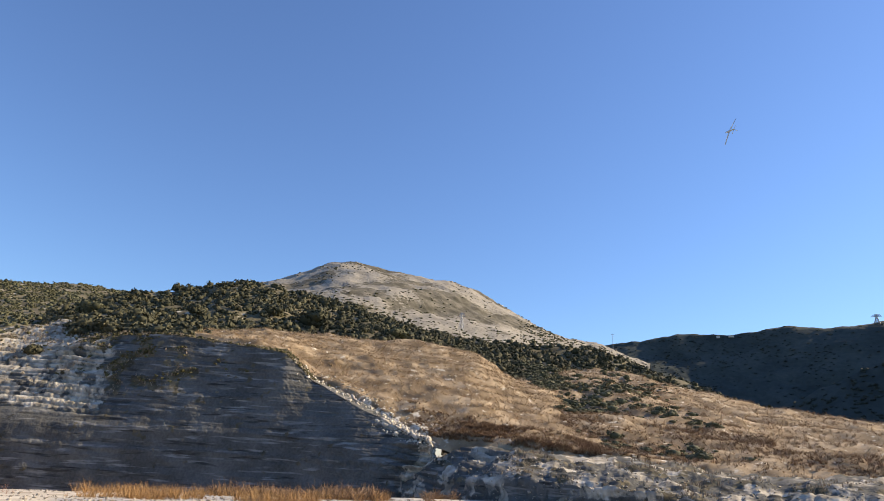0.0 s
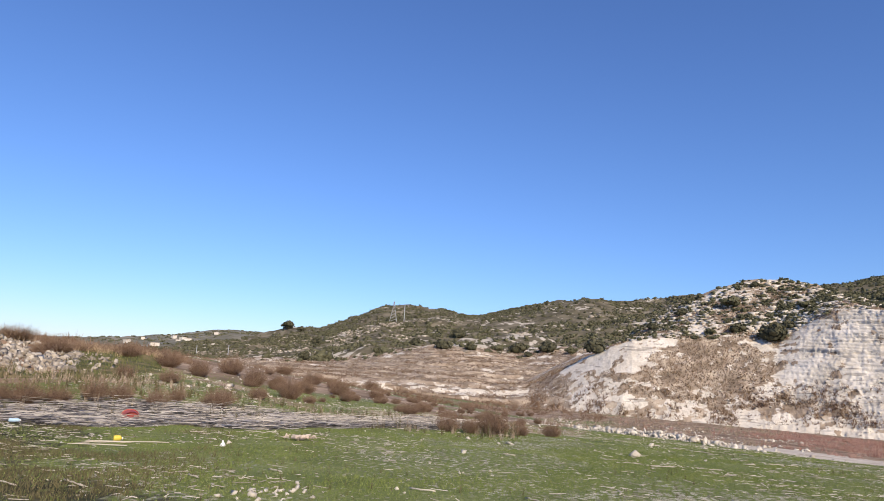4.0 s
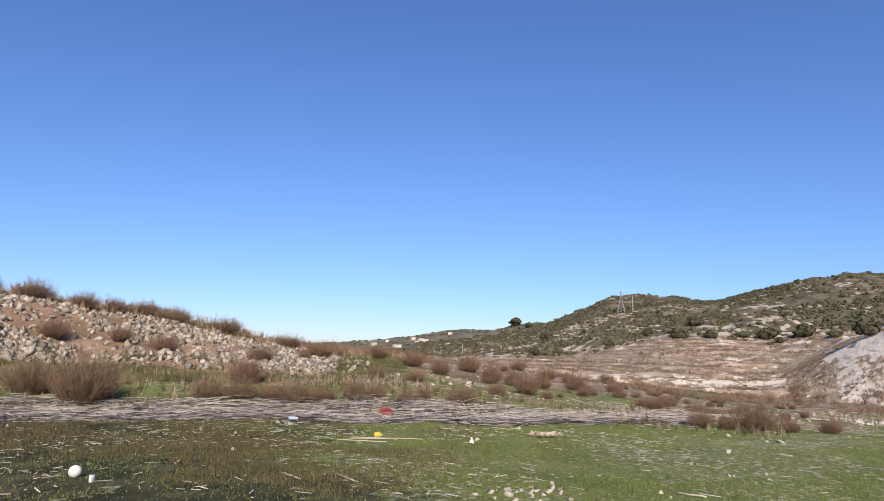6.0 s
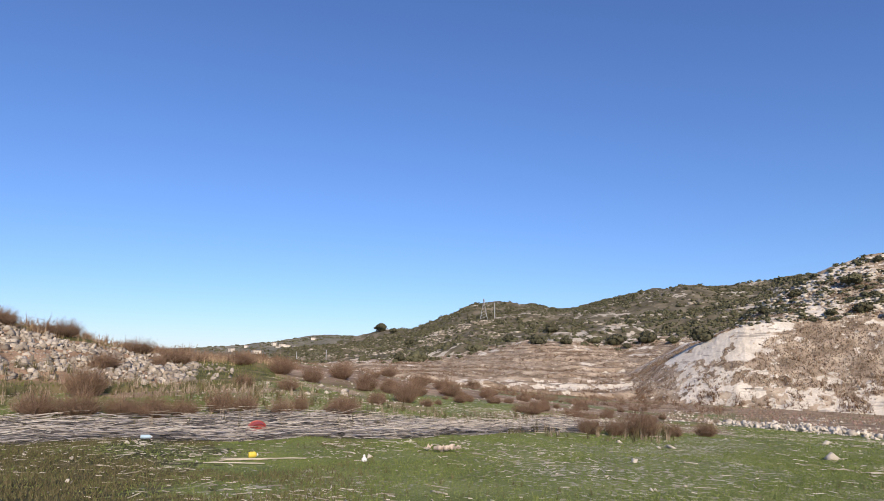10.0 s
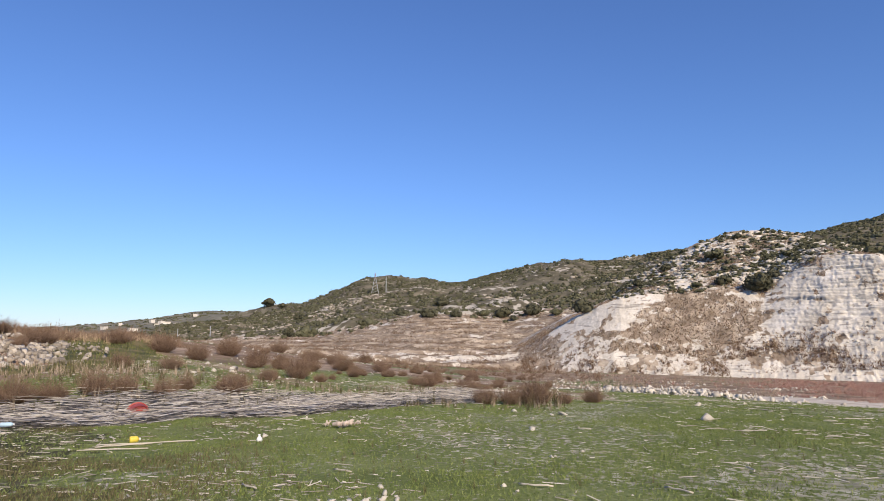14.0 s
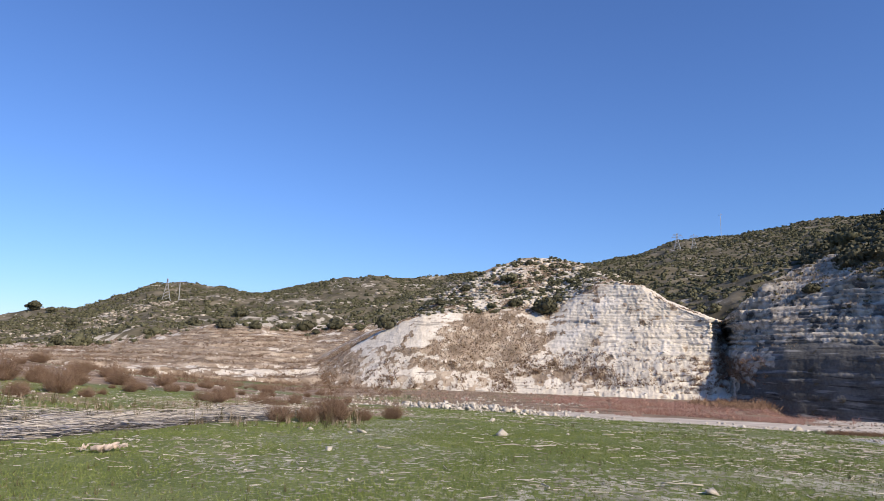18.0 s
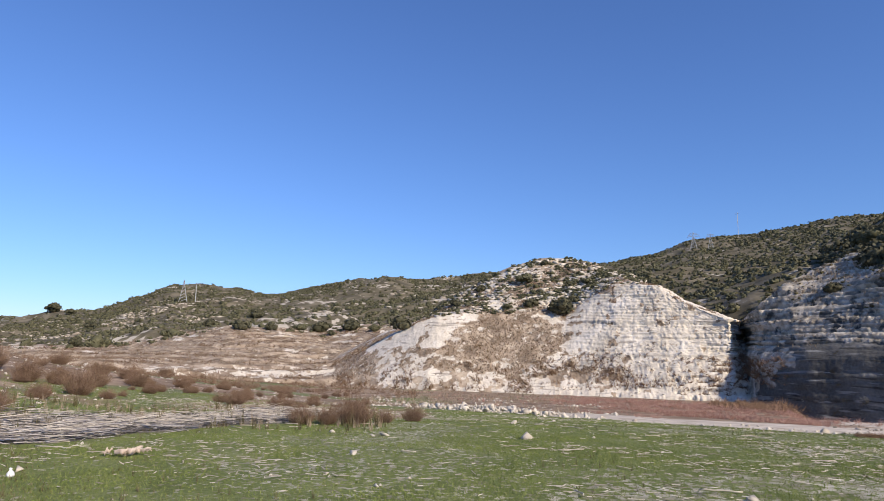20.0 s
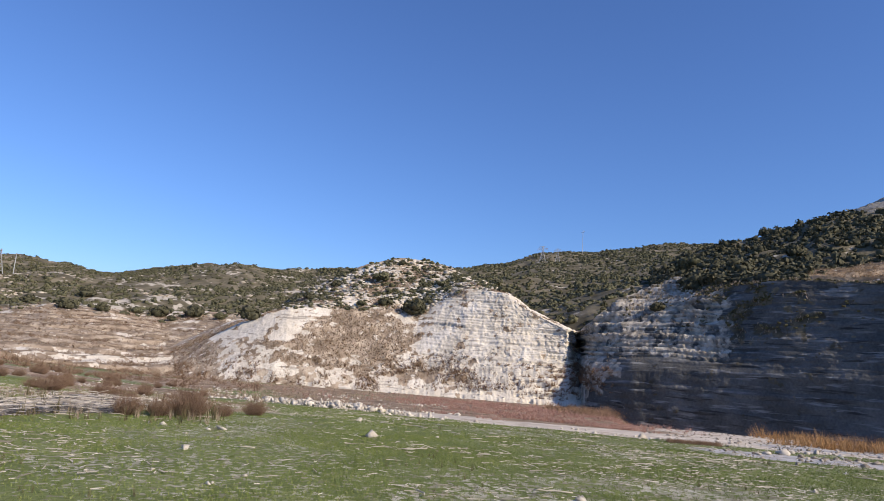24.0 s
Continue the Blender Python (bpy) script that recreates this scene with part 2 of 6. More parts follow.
mat_stone = material("limestone", [(0.13, 0.11, 0.085), (0.32, 0.276, 0.22), (0.58, 0.52, 0.435)], 0.35, 0.9, 0.6, 0.05, island=0.4)
mat_pale_stone = material("pale_limestone", [(0.34, 0.30, 0.245), (0.50, 0.45, 0.375), (0.66, 0.605, 0.52)], 0.35, 0.9, 0.6, 0.05, island=0.4)
mat_cane = material("bleached_cane", [(0.24, 0.205, 0.155), (0.42, 0.372, 0.295), (0.64, 0.58, 0.475)], 0.5, 0.8, 0.2, 0.02, island=0.6)
mat_cane_grey = material("weathered_cane", [(0.06, 0.053, 0.048), (0.17, 0.155, 0.142), (0.50, 0.46, 0.415)], 0.6, 0.85, 0.2, 0.02, island=0.65)
mat_steel = material("galvanised_steel", [(0.30, 0.31, 0.32), (0.42, 0.43, 0.44)], 1.0, 0.5, 0.1, 0.1)

mat_straw = material("straw_tufts", [(0.25, 0.178, 0.112), (0.40, 0.295, 0.19), (0.55, 0.425, 0.285)], 6.0, 0.9, 0.0, 1.0, island=0.4)
mat_redweed = material("rusty_weeds", [(0.24, 0.125, 0.095), (0.37, 0.215, 0.165), (0.50, 0.335, 0.265)], 4.0, 0.9, 0.0, 1.0, island=0.5)
mat_rust = material("rusty_brush", [(0.14, 0.085, 0.052), (0.235, 0.147, 0.09), (0.34, 0.228, 0.142)], 4.0, 0.9, 0.0, 1.0, island=0.5)
mat_reed = material("orange_reeds", [(0.22, 0.12, 0.05), (0.34, 0.19, 0.08), (0.48, 0.31, 0.15)], 4.0, 0.9, 0.0, 1.0, island=0.5)
mat_weed = material("dark_weeds", [(0.06, 0.05, 0.025), (0.11, 0.10, 0.045), (0.17, 0.14, 0.08)], 1.0, 0.9, 0.0, 0.3, island=0.5)
mat_olive = material("olive_grass", [(0.07, 0.085, 0.025), (0.13, 0.14, 0.045), (0.22, 0.19, 0.09)], 1.5, 0.9, 0.0, 0.3, island=0.5)
mat_drift = material("driftwood", [(0.40, 0.31, 0.25), (0.56, 0.46, 0.38), (0.68, 0.59, 0.50)], 0.2, 0.85, 0.5, 0.02)
mat_plaster = material("white_plaster", [(0.52, 0.47, 0.40), (0.66, 0.61, 0.54)], 3.0, 0.9, 0.1, 0.3)
mat_rooftile = material("pale_roof", [(0.40, 0.33, 0.27), (0.55, 0.48, 0.42)], 2.0, 0.9, 0.1, 0.3)
mat_pane = material("dark_glass", [(0.02, 0.025, 0.03), (0.05, 0.055, 0.06)], 2.0, 0.15, 0.0, 0.3, spec=0.5)
mat_glaze = material("insulator_glaze", [(0.20, 0.12, 0.08), (0.28, 0.18, 0.12)], 0.5, 0.3, 0.0, 0.1, spec=0.5)
mat_red = material("red_plastic", [(0.22, 0.03, 0.024), (0.32, 0.05, 0.038), (0.40, 0.10, 0.075)], 0.15, 0.55, 0.2, 0.02, spec=0.4)
mat_yellow = material("yellow_plastic", [(0.58, 0.43, 0.05), (0.72, 0.58, 0.09)], 0.1, 0.5, 0.1, 0.02, spec=0.4)
mat_white = material("white_plastic", [(0.62, 0.62, 0.60), (0.78, 0.78, 0.76)], 0.1, 0.5, 0.1, 0.02, spec=0.4)
mat_blue = material("pale_blue_plastic", [(0.35, 0.50, 0.60), (0.48, 0.62, 0.70)], 0.1, 0.4, 0.1, 0.02, spec=0.4)
mat_grey = material("grey_plastic", [(0.10, 0.10, 0.10), (0.16, 0.16, 0.16)], 0.1, 0.5, 0.1, 0.02, spec=0.4)

# ---- terrain ----
def ground_z(x, y):
    u = -0.932 * x + 0.363 * y
    z = np.interp(u, [10, 16, 29.6, 45, 85, 110, 400], [0, -0.12, -1.0, -1.9, -3.4, -4.3, -5])
    d = np.hypot(x, y)
    az = np.degrees(np.arctan2(-x, y)) % 360
    back = sstep(280, 240, az)
    z = z - 3.5 * sstep(52.5, 57.5, u) * sstep(70, 66, az) * sstep(22, 30, az)      # channel below the cliff
    return z + back * (0.75 * sstep(122, 138, az) * sstep(16, 21, d) + 1.6 * sstep(104, 130, az) * sstep(20, 60, d))


def graded(near, step, far, grow=1.12):
    out, s = [0.0], step
    while out[-1] < far:
        if out[-1] > near:
            s *= grow
        out.append(out[-1] + s)
    a = np.array(out)
    return np.concatenate([-a[:0:-1], a])


gx = graded(34, 0.3, 4200)
gy = graded(30, 0.3, 4200)
GX, GY = np.meshgrid(gx, gy)
P = np.stack([GX.ravel(), GY.ravel(), 0 * GX.ravel()], -1)
P[:, 2] = ground_z(P[:, 0], P[:, 1]) + 0.05 * fbm(P, 2.5, 4, 3) * sstep(500, 100, np.hypot(P[:, 0], P[:, 1])) - 0.03
n0, n1 = len(gy), len(gx)
idx = np.arange(n0 * n1).reshape(n0, n1)
F = np.stack([idx[:-1, :-1], idx[:-1, 1:], idx[1:, 1:], idx[1:, :-1]], -1).reshape(-1, 4)
BAND = np.array([(6, -20.5), (-2.4, -17.2), (-6.9, -15.4), (-11.1, -12.6), (-13.9, -10.3), (-17.9, -7.9), (-20.8, -6.8)])


def band_dist(x, y):
    """Distance to the strandline of washed-up canes, and how far along it (0 to 1)."""
    best, along = np.full(np.shape(x), 1e9), np.zeros(np.shape(x))
    for k in range(len(BAND) - 1):
        a, b = BAND[k], BAND[k + 1]
        e = b - a
        t = np.clip(((x - a[0]) * e[0] + (y - a[1]) * e[1]) / (e @ e), 0, 1)
        d = np.hypot(x - a[0] - t * e[0], y - a[1] - t * e[1])
        along = np.where(d < best, (k + t) / (len(BAND) - 1), along)
        best = np.minimum(d, best)
    return best, along


def litter_mask(p):
    d, al = band_dist(p[:, 0], p[:, 1])
    half = np.interp(al, [0, 0.17, 0.33, 0.5, 0.67, 0.83, 1], [0.9, 0.95, 1.15, 1.3, 1.6, 1.5, 0.7]) + 0.4 * fbm(p, 2.0, 3, 9)
    return sstep(0.35, -0.35, d - half)


def mud_mask(p):
    u = -0.932 * p[:, 0] + 0.363 * p[:, 1] + 0.9 * fbm(p, 6.0, 4, 19)
    az = np.degrees(np.arctan2(-p[:, 0], p[:, 1])) % 360
    return sstep(29.2, 30.2, u) * sstep(91, 86, az + 2 * fbm(p, 5.0, 3, 21))


def soil_mask(p):
    u = -0.932 * p[:, 0] + 0.363 * p[:, 1] + 1.5 * fbm(p, 7.0, 4, 29)
    az = np.degrees(np.arctan2(-p[:, 0], p[:, 1])) % 360
    d = np.hypot(p[:, 0], p[:, 1]) + 2.0 * fbm(p, 6.0, 3, 33)
    red = sstep(40.5, 42.5, u + 1.5 * fbm(p, 3.0, 3, 30) + sstep(84, 88, az) * (5 * fbm(p, 8.0, 4, 34) + 1)) * sstep(130, 120, u) * sstep(62, 70, az + 3 * fbm(p, 5.0, 3, 31)) * sstep(101, 97, az) * (1 - sstep(84, 90, az) * np.clip(0.25 - 0.5 * fbm(p, 5.0, 4, 35), 0, 0.7))
    flat = sstep(96, 101, az) * sstep(20.5, 24, d) * sstep(200, 150, az) * sstep(300, 200, d)
    flat = flat * np.clip(0.85 + 0.9 * fbm(p, 9.0, 3, 37), 0, 1)
    return np.maximum(red, flat)


def gravel_mask(p):
    q = p - np.array([-18.5, 15.5, 0])
    e = np.hypot((q[:, 0] * 0.93 - q[:, 1] * 0.36) / 3.0, (q[:, 0] * 0.36 + q[:, 1] * 0.93) / 6.5) + 0.25 * fbm(p, 3.0, 3, 39)
    u = -0.932 * p[:, 0] + 0.363 * p[:, 1]
    az = np.degrees(np.arctan2(-p[:, 0], p[:, 1])) % 360
    shore = sstep(64, 56, az + 3 * fbm(p, 6.0, 3, 40)) * sstep(30, 33, u) * np.clip(0.65 + 0.7 * fbm(p, 4.0, 3, 41), 0, 1)
    return np.maximum(sstep(1.1, 0.9, e), shore)


def wear_mask(p):
    """Where the turf is thin and bleached."""
    u = -0.932 * p[:, 0] + 0.363 * p[:, 1]
    v = fbm(p * np.array([1.6, 1, 1]), 3.5, 4, 49)
    az = np.degrees(np.arctan2(-p[:, 0], p[:, 1])) % 360
    thin = sstep(96, 80, az) * sstep(44, 60, az)
    return np.clip(0.16 + 0.35 * v + 0.10 * thin, 0, 0.75)


def damp_mask(p):
    """Dark low weeds on the damp side of the meadow."""
    az = np.degrees(np.arctan2(-p[:, 0], p[:, 1])) % 360
    d = np.hypot(p[:, 0], p[:, 1])
    return np.clip(0.95 + 0.5 * fbm(p, 2.2, 4, 59), 0, 1) * sstep(128, 152, az + 9 * fbm(p, 4.0, 3, 58)) * sstep(230, 200, az) * sstep(19.5, 17, d)


def add_attr(me, name, values):
    me.attributes.new(name, "FLOAT", "POINT").data.foreach_set("value", np.ascontiguousarray(values, np.float32))


ground = tagged(new("ground", np_mesh("ground", P, F, mat_ground, True)), "flat green lakebed meadow with pale dried mud", "ground", kind="structure")
for nm, fn in (("mud", mud_mask), ("litter", litter_mask), ("soil", soil_mask), ("gravel", gravel_mask), ("wear", wear_mask), ("damp", damp_mask)):
    add_attr(ground.data, nm, fn(P))

SHEETS = {}


def sheet(name, label, a0, a1, step, lines, rows, mat, rough=(), ledges=None, smooth=True, cover=None, steps=None, blur=1.6):
    """A slope between lines; each line gives bearing, distance and height, and rows the count between each two lines."""
    cols = max(2, int(round((a1 - a0) / step)) + 1)
    az = np.linspace(a0, a1, cols)
    crv = []
    for ln in lines:
        a = np.array(sorted(ln))
        ker = np.hanning(max(3, int(blur / step) | 1))
        ker /= ker.sum()
        pad = len(ker) // 2
        ds = [np.convolve(np.pad(np.interp(az, a[:, 0], a[:, k]), pad, mode="edge"), ker, "valid") for k in (1, 2)]
        crv.append(np.stack(ds))
    grid = []
    for k in range(len(crv) - 1):
        for r in range(rows[k]):
            grid.append(crv[k] + (crv[k + 1] - crv[k]) * (r / rows[k]))
    grid.append(crv[-1])
    g = np.array(grid)
    V = np.stack([place(az, g[r, 0], g[r, 1]) for r in range(len(g))])
    shp = V.shape
    flat = V.reshape(-1, 3)
    e1, e2 = np.gradient(V, axis=0), np.gradient(V, axis=1)
    nrm = np.cross(e2, e1)
    nrm /= np.linalg.norm(nrm, axis=-1, keepdims=True) + 1e-9
    nrm = nrm.reshape(-1, 3)
    nrm = np.where((nrm[:, 2:] < -0.05), -nrm, nrm)
    disp = np.zeros(len(flat))
    along = np.radians(np.tile(az, shp[0])) * np.hypot(flat[:, 0], flat[:, 1]).mean()
    for amp, size, oct_, seed, *down in rough:
        if down:                                    # rills that run down the slope
            disp += amp * (np.abs(fbm(np.stack([along, flat[:, 2] / down[0], 0 * along], -1), size, oct_, seed)) * 2 - 0.6)
        else:
            disp += amp * fbm(flat, size, oct_, seed)
    steep = np.maximum(sstep(0.85, 0.5, nrm[:, 2]), 0.3)
    if ledges:
        amp, hgt, seed, keep, length, slab = ledges
        steep = steep * keep(flat, np.tile(az, shp[0]))
        zz = flat[:, 2] + 0.5 * hgt * fbm(flat, 16.0, 3, seed)
        for hg, am in ((hgt, amp), (hgt * 0.43, amp * 0.55)):
            band = zz / hg
            bi = np.floor(band).astype(np.int64)
            fr = band - bi
            wide = length * (0.45 + hash3(bi, 0 * bi, 0 * bi, seed + 5))
            cell = np.floor(along / wide + 7.3 * hash3(bi, 0 * bi, 0 * bi, seed + 6)).astype(np.int64)
            layer = hash3(bi, 0 * bi, 0 * bi, seed)
            chip = hash3(cell, bi, 0 * bi, seed + 2)
            broken = sstep(-0.25, 0.35, vnoise(np.stack([along / 5.0, bi * 3.7, 0 * along], -1), seed + 7))
            joint = sstep(0.12, 0.0, np.abs((along / wide + 7.3 * hash3(bi, 0 * bi, 0 * bi, seed + 6)) % 1.0 - 0.5)) * (chip > 0.55)
            disp += steep * am * ((layer - 0.5) * (0.7 + slab) + (1 - slab) * (chip - 0.5) - 0.95 * broken * sstep(0.7, 0.92, fr) - 0.5 * joint)
    if steps:
        amp, hgt, seed = steps
        fr = (flat[:, 2] + 0.4 * hgt * fbm(flat, 25.0, 3, seed)) / hgt % 1.0
        disp += amp * (sstep(0.0, 0.35, fr) - fr)
    edge = np.ones(shp[:2])
    edge[0] = 0.3
    flat = flat + nrm * (disp * edge.ravel())[:, None]
    r_, c_ = shp[:2]
    ii = np.arange(r_ * c_).reshape(r_, c_)
    Fq = np.stack([ii[:-1, :-1], ii[1:, :-1], ii[1:, 1:], ii[:-1, 1:]], -1).reshape(-1, 4)
    ob = tagged(new(name, np_mesh(name, flat, Fq, mat, smooth)), label, name.split("_")[-1], kind="structure")
    cov = np.zeros(len(flat))
    if cover:
        frac = np.repeat(np.arange(shp[0]) / (shp[0] - 1), shp[1])
        cov = np.clip(cover(flat, nrm, np.tile(az, shp[0]), frac), 0, 1)
        add_attr(ob.data, "cover", cov)
    SHEETS[name] = (flat.reshape(shp), nrm.reshape(shp), az, cov.reshape(shp[:2]))
    return ob


def ln(*tr):
    return list(tr)


def crumble(p, az):
    """How broken the cliff face is: its weathered end by the gully and the stepped corner."""
    return np.maximum(sstep(58.5, 63.5, az + 1.5 * fbm(p, 5.0, 3, 156)) * sstep(3.0, 5.0, p[:, 2]), sstep(38.5, 34.5, az - 0.6 * np.clip(p[:, 2] - 3.0, 0, 9)))


def cliff_cover(p, n, az, f):
    mid = np.exp(-((az - 58.5) / 7.0) ** 2 - ((p[:, 2] - 11.0) / 4.0) ** 2)
    return 0.9 * mid * (0.5 + 1.5 * fbm(p * np.array([1, 1, 1.6]), 2.6, 4, 151)) + sstep(0.6, 0.85, n[:, 2]) * sstep(8, 13, p[:, 2]) + sstep(33.8, 33, az) * 0.5


def hillock_cover(p, n, az, f):
    q = fbm(p, 5.0, 4, 161)
    ell = np.hypot((az - 91.7 - 0.45 * (4.5 - p[:, 2])) / 5.0, (p[:, 2] - 4.3) / 6.0)
    patch = sstep(1.3, 0.8, ell + 0.5 * q + 0.45 * fbm(p * np.array([1, 1, 2.5]), 3.0, 4, 164)) * 0.9
    low = sstep(0.15, 0.5, q + 0.2 * fbm(p, 1.5, 3, 162)) * sstep(4.5, 0.5, p[:, 2]) * sstep(82, 85, az) * sstep(101, 96, az) * 0.85
    low = np.maximum(low, sstep(0.45, 0.8, fbm(p, 2.5, 4, 163)) * 0.8)
    left = sstep(101.0, 104.5, az + 1.8 * q) * 0.85
    dome = sstep(0.64, 0.70, f) * (0.42 + 0.9 * q) * sstep(79, 82, az)
    return np.maximum.reduce([patch, low, left, dome])


def terrace_cover(p, n, az, f):
    q = fbm(p * np.array([1, 1, 5.0]), 9.0, 4, 171)
    pale = sstep(0.24, 0.12, f - 0.08 * q) * sstep(124, 114, az) * sstep(-0.15, 0.25, q + 0.25)
    pale = np.maximum(pale, sstep(0.25, 0.6, q + 0.3 * np.exp(-((az - 107) / 5) ** 2 - ((f - 0.72) / 0.16) ** 2)))
    pale = np.maximum(pale, sstep(0.80, 0.87, f + 0.05 * q) * sstep(-0.35, 0.1, q))
    return 1 - 0.85 * pale * sstep(-0.25, 0.25, fbm(p, 4.0, 4, 172))


def knoll_cover(p, n, az, f):
    return 1.25 + 0.5 * fbm(p, 6.0, 3, 181) - 0.5 * sstep(0.10, 0.03, f) * sstep(47, 44, az) * sstep(31, 33, az)


def bench_cover(p, n, az, f):
    return np.clip(0.05 + 0.7 * fbm(p, 3.5, 4, 191) + 0.35 * sstep(0.5, 0.8, f), 0, 1) * sstep(0.3, 0.7, n[:, 2])


def scrub_cover(p, n, az, f):
    q = fbm(p, 14.0, 5, 201)
    return 1.0 - 0.6 * sstep(0.2, 0.9, q + 0.2 * sstep(0.25, 0.0, f))


def wood_cover(p, n, az, f):
    return 1.15 - 0.5 * sstep(0.5, 0.9, fbm(p, 9.0, 4, 205))


def mount_cover(p, n, az, f):
    return sstep(-0.2, 0.7, fbm(p, 45.0, 5, 211) + 0.2 - 0.5 * sstep(0.7, 0.86, f) * (1 - sstep(0.86, 0.93, f)))


def bank_cover(p, n, az, f):
    q = fbm(p, 2.6, 4, 221)
    return np.maximum(sstep(0.17, 0.05, f - 0.05 * q), sstep(0.62, 0.7, f)) + 0.7 * sstep(0.35, 0.7, q) + sstep(147, 141, az)


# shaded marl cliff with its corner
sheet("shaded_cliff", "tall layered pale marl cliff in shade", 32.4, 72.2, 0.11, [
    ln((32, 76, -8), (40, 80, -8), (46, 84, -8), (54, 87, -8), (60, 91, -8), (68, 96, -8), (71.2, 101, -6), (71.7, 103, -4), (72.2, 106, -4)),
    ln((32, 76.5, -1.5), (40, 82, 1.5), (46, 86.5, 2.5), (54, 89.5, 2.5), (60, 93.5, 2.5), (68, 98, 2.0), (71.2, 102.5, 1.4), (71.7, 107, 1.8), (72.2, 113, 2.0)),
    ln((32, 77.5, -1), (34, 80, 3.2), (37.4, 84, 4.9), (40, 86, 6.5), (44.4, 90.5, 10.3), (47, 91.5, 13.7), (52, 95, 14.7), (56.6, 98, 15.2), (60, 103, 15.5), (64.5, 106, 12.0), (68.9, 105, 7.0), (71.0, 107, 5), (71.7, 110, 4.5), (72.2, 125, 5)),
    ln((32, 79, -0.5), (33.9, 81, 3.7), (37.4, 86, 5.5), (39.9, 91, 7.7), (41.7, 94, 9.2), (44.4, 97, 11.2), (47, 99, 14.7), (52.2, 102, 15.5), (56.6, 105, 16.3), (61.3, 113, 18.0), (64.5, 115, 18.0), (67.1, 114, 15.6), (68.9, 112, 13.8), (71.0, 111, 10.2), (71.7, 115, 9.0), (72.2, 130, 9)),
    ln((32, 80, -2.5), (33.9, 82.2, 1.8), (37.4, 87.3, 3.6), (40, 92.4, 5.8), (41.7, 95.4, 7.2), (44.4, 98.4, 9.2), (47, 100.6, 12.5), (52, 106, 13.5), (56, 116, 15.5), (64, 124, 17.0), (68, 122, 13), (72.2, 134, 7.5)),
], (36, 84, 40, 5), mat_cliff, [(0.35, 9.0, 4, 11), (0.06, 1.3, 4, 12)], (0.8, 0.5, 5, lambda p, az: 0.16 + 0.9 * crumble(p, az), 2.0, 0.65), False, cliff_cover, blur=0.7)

V, N, az, cov = SHEETS["shaded_cliff"]
fl = V.reshape(-1, 3)
A = np.tile(az, V.shape[0]) + 2.5 * fbm(fl, 5.0, 4, 153)
# Broken ends made paler where the sun reaches them, light put into colour.
ends = np.maximum(sstep(58.0, 63.0, A) * sstep(3.0, 5.0, fl[:, 2] + 0.6 * fbm(fl, 4.0, 3, 154)), sstep(69, 71, A))
ends = np.maximum(ends, sstep(37.0, 34.5, A - 0.55 * np.clip(fl[:, 2] - 3.0, 0, 9)))
add_attr(bpy.data.objects["shaded_cliff"].data, "lit_crumbly", np.clip(ends * (0.75 + 0.5 * fbm(fl, 1.6, 3, 155)), 0, 1))

# white marl hillock
sheet("white_hillock", "white eroded marl slope and cliff below a scrubby hillock", 71.8, 108.0, 0.1, [
    ln((71.8, 105, -4.5), (72.6, 104, -4.5), (73.2, 104, -4.5), (78, 103, -5), (90, 104, -6), (104, 110, -7), (108, 116, -7)),
    ln((71.8, 112, 2.4), (72.5, 111, 2.2), (73.1, 108, 1.5), (77, 107.5, 1), (82, 109, 0.5), (85, 110, -1.0), (92, 111, -1.5), (98, 113, -1), (101, 116, -1.6), (104, 120, -2.4), (108, 125, -4)),
    ln((71.8, 129, 7), (72.3, 129, 7.5), (73.0, 112, 8), (76.3, 116, 11.0), (78.6, 120, 14.6), (81.9, 124, 15.5), (84.3, 124, 12.2), (86.2, 125, 10.3), (90.7, 125, 10.1), (95, 125, 9.8), (97.2, 125, 9.4), (99, 126, 8.0), (101, 128, 5.6), (103, 130, 3.0), (105, 132, 0.6), (108, 134, -2.8)),
    ln((71.8, 137, 9.6), (72.3, 137, 9.4), (73.0, 122, 8.8), (76.3, 127, 12.6), (78.6, 131, 16.2), (80.4, 136, 18.7), (81.9, 140, 19.4), (83.4, 148, 22.7), (85.5, 150, 24.4), (88.2, 150, 24.4), (90.9, 150, 22.4), (93.3, 150, 19.3), (95.8, 150, 15.1), (97.8, 148, 11.0), (100, 147, 8.6), (102, 146, 6.2), (104, 146, 3.6), (106, 146, 1.0), (108, 146, -2)),
    ln((71.8, 150, 4), (80, 165, 12), (86, 185, 18), (92, 185, 16), (98, 180, 8), (104, 175, 3), (108, 175, -4)),
], (18, 110, 56, 5), mat_hillock, [(0.35, 9.0, 4, 21), (0.04, 0.7, 3, 23, 3.0), (0.045, 0.9, 4, 22)], (0.5, 0.62, 6, lambda p, az: 0.12 + 0.88 * sstep(87, 83, az + 0.3 * (p[:, 2] - 8)), 0.9, 0.42), False, hillock_cover, blur=0.7)

